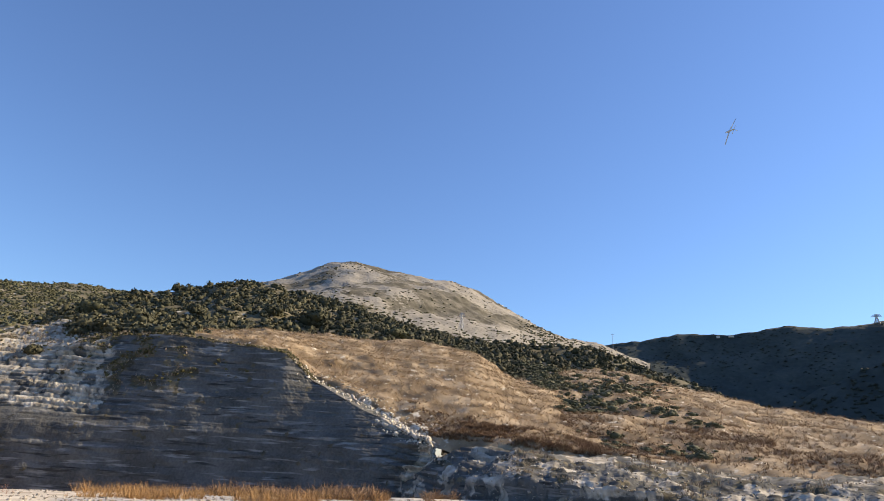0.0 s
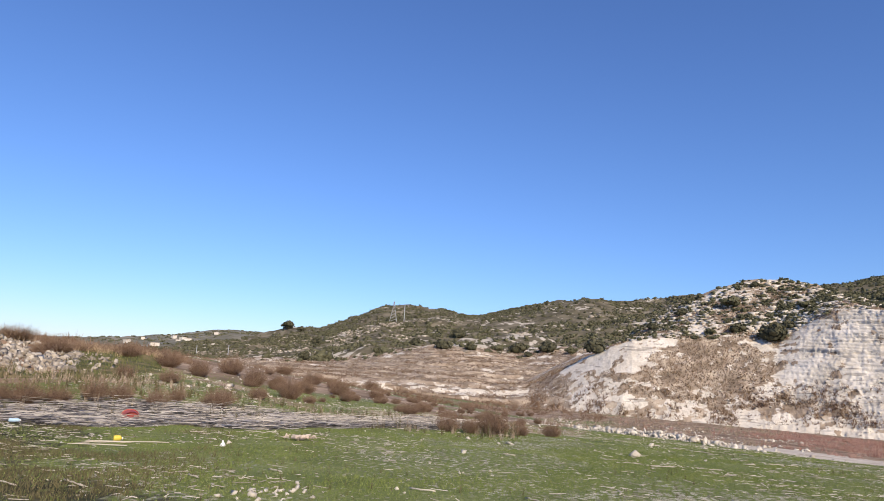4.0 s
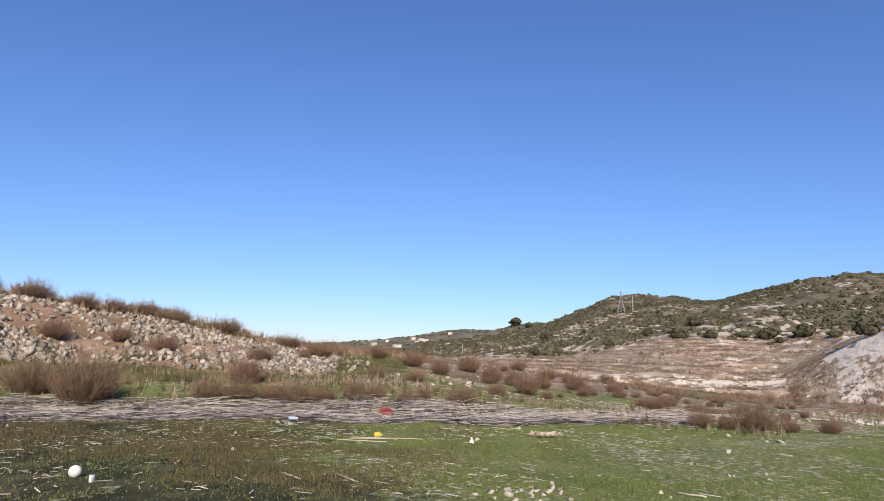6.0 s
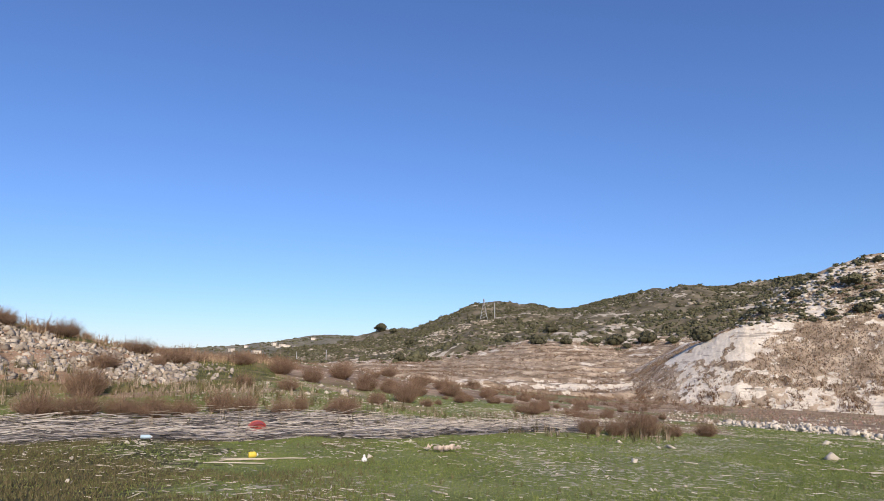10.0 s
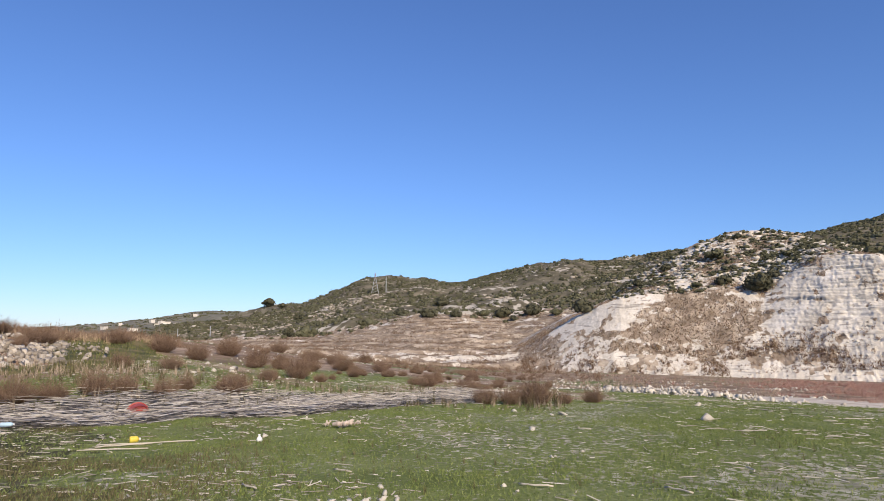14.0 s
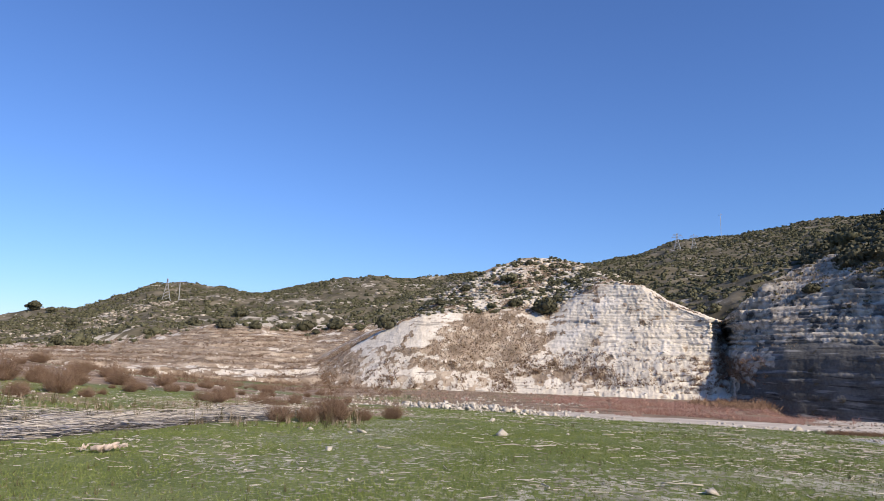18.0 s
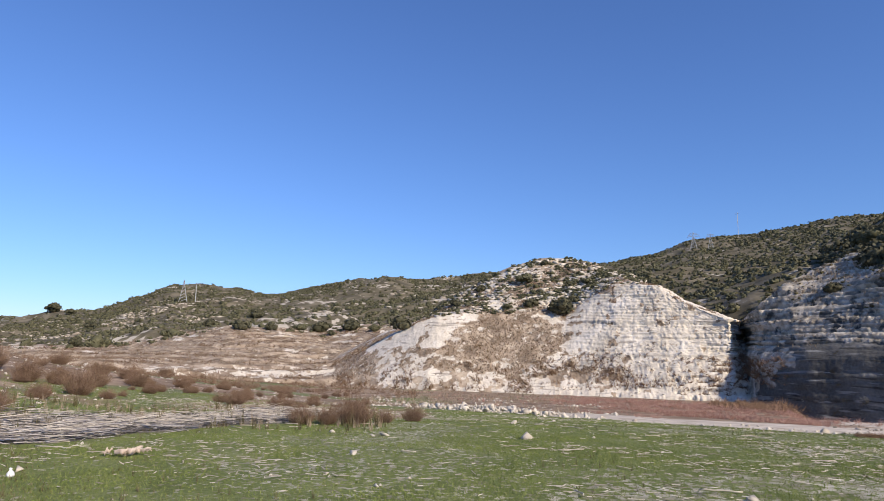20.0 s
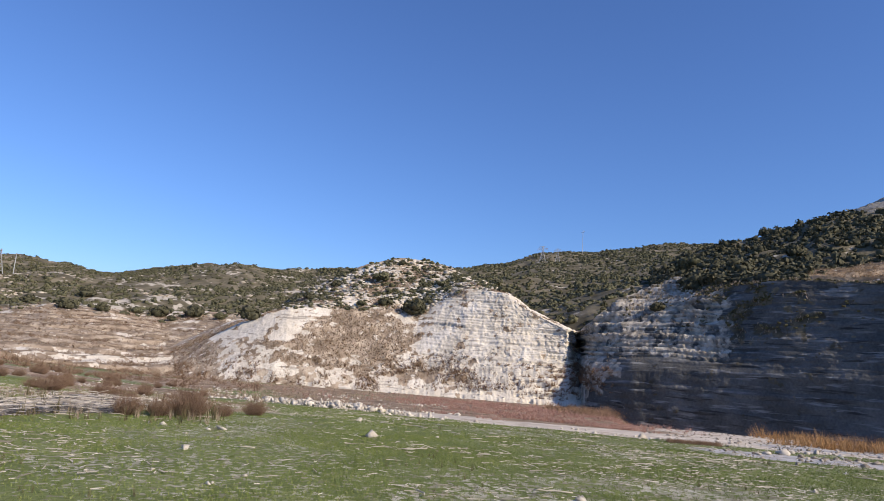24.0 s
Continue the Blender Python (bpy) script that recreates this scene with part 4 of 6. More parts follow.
P, N = on_sheet("terraced_hillside", 20000, 501, (0.03, 0.97), contour(1.15, 33, 0.6))
spread("terrace_grass", "brown dry grass tufts along the old terraces", "dry grass", TUFT, P, sizes(len(P), 0.25, 0.8, 503), mat_tuft, 504, 0.6)
P, N = on_sheet("terraced_hillside", 9000, 506, (0.02, 0.97), lambda p, az, f, c: contour(1.15, 33, 0.03)(p, az, f, c) * (0.2 + sstep(-0.2, 0.3, fbm(p, 10, 3, 507))))
spread("terrace_brush", "rusty dry brush in rows on the old terraces", "brush", TUFT_SOFT, P, sizes(len(P), 0.5, 1.3, 508), mat_twig, 509, 0.6)
P, N = on_sheet("dry_grass_knoll", 22000, 511, (0.03, 0.97), contour(1.4, 63, 0.5))
spread("knoll_grass", "tawny dry grass tufts covering the knoll", "dry grass", TUFT_SOFT, P, sizes(len(P), 0.35, 1.0, 513), mat_straw, 514, 0.6)
P, N = on_sheet("valley_slope", 16000, 521, (0.03, 0.97), contour(1.6, 83, 0.35))
spread("valley_grass", "tawny dry grass tufts on the valley slope", "dry grass", TUFT_SOFT, P, sizes(len(P), 0.45, 1.3, 523), mat_straw, 524, 0.6)
P, N = on_sheet("valley_slope", 260, 531, (0.1, 0.95), lambda p, az, f, c: sstep(0.1, 0.4, fbm(p, 14, 4, 532)) * sstep(8, 14, az))
P = np.concatenate([P, on_sheet("valley_slope", 2600, 535, (0.30, 0.97), lambda p, az, f, c: sstep(13, 21, az) * (1 + 2 * sstep(22, 26, az)) * (0.1 + sstep(-0.2, 0.3, fbm(p, 9, 4, 536))))[0]])
spread("valley_scrub", "dark low bushes on the dry slope", "scrub", BUSH, P, sizes(len(P), 0.5, 1.8, 533), mat_leaf, 534, 0.7, 0.1)
P, N = on_sheet("valley_slope", 4500, 526, (0.03, 0.97), lambda p, az, f, c: contour(1.6, 83, 0.1)(p, az, f, c) * (0.1 + sstep(-0.1, 0.4, fbm(p, 10, 3, 527))))
spread("valley_brush", "rusty brown brush in rows on the valley slope", "brush", TUFT_SOFT, P, sizes(len(P), 0.5, 1.5, 528), mat_rust, 529, 0.55)
P, N = on_sheet("dry_grass_knoll", 2600, 537, (0.03, 0.18), lambda p, az, f, c: sstep(37, 33, az) * (0.2 + sstep(-0.3, 0.2, fbm(p, 5, 3, 538))))
P2, N = on_sheet("valley_slope", 2600, 539, (0.03, 0.30), lambda p, az, f, c: sstep(30, 24, az) * (0.1 + sstep(-0.1, 0.4, fbm(p, 8, 3, 540))))
spread("slope_foot_brush", "rusty brown brush along the foot of the dry slope", "brush", TUFT_WIDE, np.concatenate([P, P2]), sizes(len(P) + len(P2), 0.35, 1.0, 545, 1.5), mat_rust, 546, 0.55)
P, N = on_sheet("white_hillock", 18000, 541, (0.1, 0.9), lambda p, az, f, c: sstep(0.3, 0.8, c) * (1 - 0.3 * sstep(100, 102, az)))
spread("hillock_grass", "brown dry grass patches on the marl slope", "dry grass", TUFT_SOFT, P[:7000], sizes(7000, 0.3, 0.8, 543), mat_rust, 544, 0.6)
spread("hillock_straw", "pale dry grass among the brown patches on the marl slope", "dry grass", TUFT, P[7000:], sizes(len(P) - 7000, 0.2, 0.6, 547), mat_tuft, 548, 0.7)
P, N = on_sheet("shaded_cliff", 2400, 551, (0.3, 0.95), lambda p, az, f, c: sstep(0.3, 0.9, c) + 0.25 * sstep(59, 63, az) * sstep(0.0, 0.4, fbm(p, 3.0, 3, 552)))
spread("cliff_grass", "dry brown weeds clinging to the cliff ledges", "dry grass", TUFT, P, sizes(len(P), 0.2, 0.7, 553), mat_tuft, 554, 0.8)
P, N = on_sheet("shaded_cliff", 1800, 556, (0.45, 0.97), lambda p, az, f, c: (0.1 + sstep(64, 60, az)) * sstep(0.25, 0.8, c) + 0.5 * sstep(63, 61, az) * sstep(50, 56, az) * sstep(9, 13, p[:, 2]) * sstep(0.0, 0.5, fbm(p, 3.5, 3, 557)))
spread("cliff_bushes", "dark low bushes rooted in the upper cliff", "scrub", BUSH_FAR, P, sizes(len(P), 0.15, 0.5, 558), mat_weed, 559, 0.9)
P, N = on_sheet("rock_bench", 1600, 561, (0.3, 1.0), lambda p, az, f, c: 0.03 + sstep(0.4, 0.8, c))
spread("bench_grass", "brown dry weeds on the rock bench", "dry grass", TUFT, P, sizes(len(P), 0.2, 0.7, 563), mat_tuft, 564, 0.8)


# pale rock that crops out of the scrub
STONE_ROUGH = [core_mesh(370 + k, 3, 6, 0.7, 0.9) for k in range(5)]
P, N = on_sheet("bare_mountain", 1200, 571, (0.80, 0.96), lambda p, az, f, c: 0.05 + sstep(0.0, 0.4, fbm(p, 60, 4, 572)))
spread("crest_rocks", "pale rock outcrops along the mountain crest", "rocks", STONE_ROUGH, P, sizes(len(P), 0.8, 3.6, 573), mat_stone, 574, 0.6)
P, N = on_sheet("scrub_ridge", 900, 576, (0.05, 0.85), lambda p, az, f, c: 0.01 + sstep(0.35, 0.7, fbm(p, 26, 4, 577)))
spread("ridge_outcrops", "cream rock outcrops among the ridge scrub", "rocks", STONE_ROUGH, P, sizes(len(P), 0.4, 1.8, 578), mat_stone, 579, 0.6)
P, N = on_sheet("scrub_ridge", 900, 586, (0.04, 0.55), lambda p, az, f, c: sstep(115, 118, az) * sstep(131, 127, az) * sstep(0.15, 0.5, fbm(p, 14, 4, 587)))
spread("spur_outcrops", "broken cream rock faces on the scrubby spur", "rocks", STONE_ROUGH, P, sizes(len(P), 0.25, 1.3, 588), mat_stone, 589, 0.8)
P, N = on_sheet("white_hillock", 900, 591, (0.68, 0.96), lambda p, az, f, c: sstep(79, 82, az) * sstep(99, 95, az) * (0.25 + sstep(0.0, 0.4, fbm(p, 5, 4, 592))))
spread("hillock_outcrops", "white broken marl slabs among the scrub of the hillock", "rocks", STONE_ROUGH, P, sizes(len(P), 0.25, 0.9, 593), mat_pale_stone, 594, 0.7)
P, N = on_sheet("terraced_hillside", 380, 581, (0.78, 0.98), lambda p, az, f, c: sstep(0.0, 0.4, fbm(p, 14, 4, 582)) * sstep(122, 117, az))
spread("terrace_outcrops", "cream broken rock along the upper terrace edge", "rocks", STONE_ROUGH, P, sizes(len(P), 0.3, 1.3, 583), mat_stone, 584, 0.6)


# ---- single bushes and trees on the hills ----
def bushy(name, label, category, group, seed, leaves, squash, leaf, mat, trunk_h=0.25):
    """A bush or tree of radius 1: short forked stems under a crown of leaf clumps."""
    top = tagged(new(name), label, category, group)
    bm = bmesh.new()
    r = random.Random(seed)
    for k in range(4):
        a = k * 1.6 + r.random()
        p0, p1 = Vector((0.05 * math.cos(a), 0.05 * math.sin(a), -0.12)), Vector((0.4 * math.cos(a), 0.4 * math.sin(a), trunk_h + 0.35 * squash))
        ring = []
        for q, (p, rad) in enumerate(((p0, 0.09), ((p0 + p1) / 2 + Vector((0, 0, 0.06)), 0.06), (p1, 0.03))):
            ring.append([bm.verts.new(p + Vector((rad * math.cos(u), rad * math.sin(u), 0))) for u in (0, 1.26, 2.51, 3.77, 5.03)])
        for q in range(2):
            for u in range(5):
                bm.faces.new((ring[q][u], ring[q][(u + 1) % 5], ring[q + 1][(u + 1) % 5], ring[q + 1][u]))
    part("trunk", bm, mat_bark, top)
    V, F = bush_proto(seed, leaves, leaf, squash, True, 7)
    V[:, 2] += trunk_h
    crown = new("crown", np_mesh("crown", V, F, mat))
    crown.parent = top
    return top


BUSH_A = bushy("bush", "round dark green evergreen bush on the slope", "bush", "hillside bushes", 71, 420, 0.85, 0.15, mat_pine, 0.0)
BUSH_B = bushy("bush", "spreading olive green bush on the slope", "bush", "hillside bushes", 72, 420, 0.7, 0.15, mat_leaf, 0.0)
hill_bushes = [  # x, y, slope, width
    (-125.6, -22.4, "white_hillock", 5.5), (-139.0, 1.1, "white_hillock", 4.9), (-124.6, 7.4, "white_hillock", 6.3), (-127.3, 1.8, "white_hillock", 3.9),
    (-126.9, -2.4, "white_hillock", 2.8), (-126.5, 10.5, "white_hillock", 3.3), (-136.1, -13.1, "white_hillock", 3.1), (-132.6, 13.4, "white_hillock", 2.8),
    (-141.3, -8.6, "white_hillock", 3.2), (-146.3, 5.6, "white_hillock", 2.6), (-123.7, 24.7, "white_hillock", 2.9),
    (-174.4, -76.1, "terraced_hillside", 6.0), (-179.6, -69.8, "terraced_hillside", 4.7), (-192.2, -66.1, "terraced_hillside", 4.6),
    (-196.6, -61.4, "terraced_hillside", 7.2), (-198.8, -51.5, "terraced_hillside", 8.0), (-189.0, -41.8, "terraced_hillside", 4.4),
    (-189.5, -54.8, "terraced_hillside", 3.4), (-184.2, -132.4, "terraced_hillside", 6.3), (-180.6, -100.4, "terraced_hillside", 7.2),
    (-205.8, -101.6, "scrub_ridge", 6.0), (-236.8, -97.7, "scrub_ridge", 8.0), (-165.0, -112.0, "terraced_hillside", 8.5),
    (-112.5, 109.6, "wooded_ridge", 10.0), (-98.3, 43.8, "shaded_cliff", 3.2), (-146.9, 74.7, "wooded_ridge", 8.7), (-122.5, 73.0, "wooded_ridge", 7.6),
    (-127.6, 88.7, "wooded_ridge", 5.5), (-94.6, 119.5, "wooded_ridge", 6.7), (-118.1, 101.7, "wooded_ridge", 6.1), (-100.8, 114.5, "wooded_ridge", 5.4)]
for k, (x, y, where, w) in enumerate(hill_bushes):
    ob = copy_thing((BUSH_A, BUSH_B, BUSH_A)[k % 3], pose(x, y, sheet_h(where, x, y) - 0.1 * w / 2, 0, 0, 67 * k) @ Matrix.Scale(w / 2, 4))
for ob in (BUSH_A, BUSH_B):
    for o in (*ob.children_recursive, ob):
        bpy.data.objects.remove(o)

TREE = bushy("tree", "dark green spreading tree on the ridge", "tree", "ridge trees", 75, 900, 1.0, 0.17, mat_pine, 0.0)
for x, y, where, w, h in ((-312.3, -238.5, "scrub_ridge", 8.5, 1.0), (-303.0, -222.5, "scrub_ridge", 5, 1.0), (-244.7, -170.2, "scrub_ridge", 5.5, 0.8)):
    copy_thing(TREE, pose(x, y, sheet_h(where, x, y) - 0.3, 0, 0, w * 40) @ Matrix.Diagonal((w / 2, w / 2, w / 2 * h, 1)))
x, y = place(57.1, 205)[:2]
tagged(copy_thing(TREE, pose(x, y, sheet_h("wooded_ridge", x, y) - 0.3, 0, 0, 20) @ Matrix.Diagonal((2.0, 2.0, 3.4, 1))), "slender pale green tree above the scrub ridge")
for o in (*TREE.children_recursive, TREE):
    bpy.data.objects.remove(o)

# ---- power lines, masts and houses far off ----
def beam(bm, a, b, w):
    """A square bar from a to b."""
    a, b = Vector(a), Vector(b)
    d = (b - a).normalized()
    s = d.cross(Vector((0.31, 0.95, 0.07))).normalized() * w / 2
    t = d.cross(s).normalized() * w / 2
    lo = [bm.verts.new(a + u) for u in (s + t, s - t, -s - t, -s + t)]
    hi = [bm.verts.new(b + u) for u in (s + t, s - t, -s - t, -s + t)]
    for k in range(4):
        bm.faces.new((lo[k], lo[(k + 1) % 4], hi[(k + 1) % 4], hi[k]))
    bm.faces.new(lo[::-1])
    bm.faces.new(hi)


def bars(name, segs, w, mat, parent):
    bm = bmesh.new()
    for a, b in segs:
        beam(bm, a, b, w)
    return part(name, bm, mat, parent)


def pylon(h, base, thick, label):
    top = tagged(new("pylon"), label, "pylon", "power pylons")
    s, t = base / 2, base * 0.10
    waist = h * 0.72
    for x, y in ((1, 1), (1, -1), (-1, -1), (-1, 1)):
        bars("leg", [((x * s, y * s, -0.3), (x * t, y * t, waist)), ((x * t, y * t, waist), (x * t * 0.6, y * t * 0.6, h * 0.96))], thick, mat_steel, top)
    for k in range(5):
        z0, z1 = waist * k / 5, waist * (k + 1) / 5
        a, b = s + (t - s) * k / 5, s + (t - s) * (k + 1) / 5
        bars("brace", [((-a, -a, z0), (b, -b, z1)), ((a, -a, z0), (-b, -b, z1)), ((-a, a, z0), (b, b, z1)), ((a, a, z0), (-b, b, z1)),
                       ((-a, -a, z0), (-b, b, z1)), ((a, -a, z0), (b, b, z1))], thick * 0.55, mat_steel, top)
    for z, w in ((0.74, 0.9), (0.84, 0.75), (0.93, 0.55)):
        arm = bars("crossarm", [((-base * w, 0, h * z), (base * w, 0, h * z)), ((-base * w, 0, h * z), (0, 0, h * (z + 0.05))), ((base * w, 0, h * z), (0, 0, h * (z + 0.05)))], thick * 0.7, mat_steel, top)
        for q in (-1, 1):
            bars("insulator", [((q * base * w, 0, h * z), (q * base * w, 0, h * (z - 0.045)))], thick * 0.9, mat_glaze, arm)
    bars("peak", [((0, 0, h * 0.95), (0, 0, h))], thick, mat_steel, top)
    return top


def mast(h, thick, label):
    top = tagged(new("mast"), label, "mast", "line poles")
    bars("pole", [((0, 0, -0.3), (0, 0, h))], thick, mat_steel, top)
    arm = bars("crossarm", [((-h * 0.09, 0, h * 0.93), (h * 0.09, 0, h * 0.93))], thick * 0.7, mat_steel, top)
    for q in (-1, 0, 1):
        bars("insulator", [((q * h * 0.085, 0, h * 0.93), (q * h * 0.085, 0, h * 0.96))], thick * 0.6, mat_glaze, arm)
    return top


for x, y, where, h, b, w, turn in ((-279.1, -150.5, "scrub_ridge", 10.2, 3.6, 0.16, 30), (-318.9, 85.0, "wooded_mountainside", 8.0, 3.0, 0.12, 70),
                                   (-316.0, 92.0, "wooded_mountainside", 7.0, 2.4, 0.1, 70), (-330.2, 506.2, "bare_mountain", 17, 4.5, 0.34, 10),
                                   (-206.5, 1076.0, "far_ridge", 40, 9, 0.9, 10), (-13.6, 1491.4, "far_ridge", 19, 10, 0.9, 0)):
    pylon(h, b, w, "grey steel lattice power pylon on the hill").matrix_world = pose(x, y, sheet_h(where, x, y), 0, 0, turn)
x, y = place(20.0, 1480)[:2]
spots = [(-281.6, -145.8, "scrub_ridge", 8.6, 0.3), (-350.2, 116.4, "wooded_mountainside", 13.0, 0.16), (-201.0, -181.1, "scrub_ridge", 5.2, 0.22), (-195.5, -192.2, "scrub_ridge", 3.4, 0.2),
         (float(x), float(y), "far_ridge", 34.0, 0.9)]
for x, y, where, h, w in spots:
    mast(h, w, "thin grey line pole on the hill").matrix_world = pose(x, y, sheet_h(where, x, y), 0, 0, 25)


def house(w, d, h, label):
    top = tagged(new("house"), label, "house", "hill houses")

    def box(name, x0, x1, y0, y1, z0, z1, mat, parent):
        bm = bmesh.new()
        bmesh.ops.create_cube(bm, size=1)
        for v in bm.verts:
            v.co = Vector(((x0, x1)[v.co.x > 0], (y0, y1)[v.co.y > 0], (z0, z1)[v.co.z > 0]))
        bmesh.ops.bevel(bm, geom=bm.edges[:], offset=0.05, segments=1, affect="EDGES")
        return part(name, bm, mat, parent)
    box("wall", -w / 2, w / 2, -d / 2, d / 2, -1.5, h, mat_plaster, top)
    box("roof", -w / 2 - 0.4, w / 2 + 0.4, -d / 2 - 0.4, d / 2 + 0.4, h, h + 0.4, mat_rooftile, top)
    for q in range(max(2, int(w // 4))):
        x = -w / 2 + (q + 0.5) * w / max(2, int(w // 4))
        win = box("window", x - 0.7, x + 0.7, -d / 2 - 0.06, -d / 2 + 0.1, h * 0.35, h * 0.75, mat_pane, top)
        box("sill", x - 0.85, x + 0.85, -d / 2 - 0.2, -d / 2, h * 0.35 - 0.15, h * 0.35, mat_plaster, win)
    return top


for az, dist, where, w, h in ((135.3, 905, "far_hills", 13, 4.5), (136.0, 960, "far_hills", 9, 5), (134.6, 950, "far_hills", 8, 4), (137.8, 795, "far_hills", 14, 3.6), (135.7, 1000, "far_hills", 10, 5),
                              (139.8, 944, "far_hills", 8, 5), (133.1, 1043, "far_hills", 9, 4), (138.6, 980, "far_hills", 7, 5), (136.4, 1020, "far_hills", 8, 5), (10.6, 1495, "far_ridge", 14, 4), (11.6, 1495, "far_ridge", 9, 5)):
    x, y = place(az, dist)[:2]
    house(w * 0.7, 7, h * 0.62, "low whitewashed house with a flat roof on the hill").matrix_world = pose(x, y, sheet_h(where, x, y), 0, 0, az + 180 + (dist % 7) * 9 - 20)


# ---- dry shrubs of the shore ----
def twig_mesh(name, seed, stems, forks, wide, mat, tall=1.0):
    """Many thin twigs that fan upwards from one root, of height and radius about 1."""
    r = np.random.default_rng(seed)
    V, F = [], []

    def blade(p, q, w):
        d = q - p
        s = np.cross(d, r.normal(size=3))
        s *= w / (np.linalg.norm(s) + 1e-9)
        k = len(V)
        V.extend([p - s, p + s, q + s * 0.35, q - s * 0.35])
        F.append((k, k + 1, k + 2, k + 3))
    for k in range(stems):
        a, lean = r.uniform(0, 2 * math.pi), 1.15 * r.random() ** 0.65
        h = r.uniform(0.35, 1.05) * (1.05 - 0.18 * lean) * tall
        root = np.array([0.22 * math.cos(a) * r.random(), 0.22 * math.sin(a) * r.random(), -0.05])
        mid = root + h * 0.5 * np.array([math.sin(lean) * math.cos(a), math.sin(lean) * math.sin(a), math.cos(lean)])
        tip = mid + h * 0.5 * np.array([math.sin(lean * 0.8) * math.cos(a), math.sin(lean * 0.8) * math.sin(a), math.cos(lean * 0.8)]) + r.normal(0, 0.03, 3)
        blade(root, mid, wide)
        blade(mid, tip, wide * 0.8)
        for q in range(forks):
            t = r.uniform(0.25, 0.95)
            p = root + (tip - root) * t
            blade(p, p + np.array([*r.normal(0, 0.13, 2), r.uniform(0.02, 0.22)]) * (1.2 - 0.4 * t), wide * 0.6)
    return np_mesh(name, np.array(V), np.array(F), mat)


SHRUBS = []
for k in range(4):
    top = tagged(new("dry_shrub"), "leafless red-brown twiggy shrub rooted in the lakebed", "shrub", "dry shrubs")
    for nm, st, fk, wd, mt in (("stem", 22, 2, 0.010, mat_bark), ("crown", 560, 7, 0.0056, mat_twig)):
        o = new(nm, twig_mesh(nm, 600 + 10 * k + st, st, fk, wd, mt))
        o.parent = top
    SHRUBS.append(top)
shore_shrubs = [  # x, y, width, height
    (-8.0, -16.5, 1.26, 0.8), (-8.7, -16.0, 1.4, 0.82), (-9.5, -15.5, 1.1, 0.7), (-10.0, -15.0, 1.24, 0.72), (-10.6, -14.6, 0.93, 0.62), (-11.5, -14.4, 0.95, 0.8),
    (-12.0, -14.0, 0.96, 0.72), (-12.5, -13.2, 0.8, 0.63), (-13.3, -13.3, 0.65, 0.57), (-13.8, -12.3, 1.1, 0.64), (-18.1, -14.4, 0.8, 0.6), (-9.9, -17.8, 1.4, 1.05),
    (-16.1, -16.6, 1.0, 0.6), (-15.5, -18.1, 1.0, 0.62), (-5.1, -17.4, 2.3, 1.8), (-4.2, -18.7, 1.57, 1.05), (-9.9, -17.9, 1.1, 0.84), (-17.0, -6.4, 0.92, 0.64),
    (-17.3, -5.8, 0.77, 0.62), (-17.6, -5.2, 1.3, 0.96), (-18.1, -4.5, 0.63, 0.47), (-19.7, -4.0, 0.85, 0.61), (-14.3, -12.5, 0.95, 0.71)]
flat_shrubs = [
    (-23.1, -26.9, 1.53, 0.92), (-23.4, -24.4, 1.76, 1.17), (-22.0, -21.0, 1.32, 1.05), (-27.0, -23.6, 1.87, 1.4), (-23.9, -19.4, 1.34, 1.2), (-24.9, -18.9, 1.1, 0.95),
    (-22.2, -16.0, 1.42, 1.19), (-37.1, -25.3, 1.96, 1.17), (-37.1, -23.5, 1.53, 1.15), (-42.6, -32.0, 1.85, 1.16), (-68.5, -38.6, 2.7, 1.7), (-18.5, -14.6, 0.8, 0.6),
    (-27.2, -18.8, 1.41, 0.98), (-25.4, -19.1, 1.1, 0.7), (-31.4, -19.4, 1.57, 1.1), (-35.7, -19.4, 1.4, 0.87), (-24.5, -9.8, 0.9, 0.56), (-24.5, -11.4, 1.15, 0.64)]
bank_shrubs = [
    (-13.3, -22.7, 1.36, 0.73), (-16.6, -24.5, 0.77, 0.77), (-6.2, -24.5, 1.37, 0.91), (-4.2, -24.4, 0.9, 0.9), (-3.6, -24.4, 1.33, 1.1), (-8.3, -24.1, 1.15, 0.8),
    (-9.6, -23.3, 1.37, 0.91), (-13.0, -22.6, 0.94, 0.6), (-4.3, -31.2, 1.66, 1.4), (-5.3, -31.5, 1.7, 1.0), (-7.2, -31.6, 2.0, 1.1), (-9.2, -31.3, 1.5, 1.0), (-10.4, -31.0, 1.2, 0.8),
    (-11.7, -30.6, 1.45, 0.85), (-12.9, -29.6, 1.4, 0.9), (-15.2, -29.2, 1.75, 0.93), (-14.4, -29.4, 1.2, 0.7), (-18.4, -28.6, 1.83, 0.85), (-18.1, -25.5, 1.97, 0.9), (-23.5, -27.7, 1.6, 0.75)]
for k, (x, y, w, h) in enumerate(shore_shrubs + flat_shrubs + bank_shrubs):
    copy_thing(SHRUBS[k % 4], pose(x, y, surface_h(x, y) - 0.02, 0, 0, 71 * k) @ Matrix.Diagonal((w * 0.6, w * 0.6, h * 0.95, 1)))
r_ = np.random.default_rng(640)
k = 0
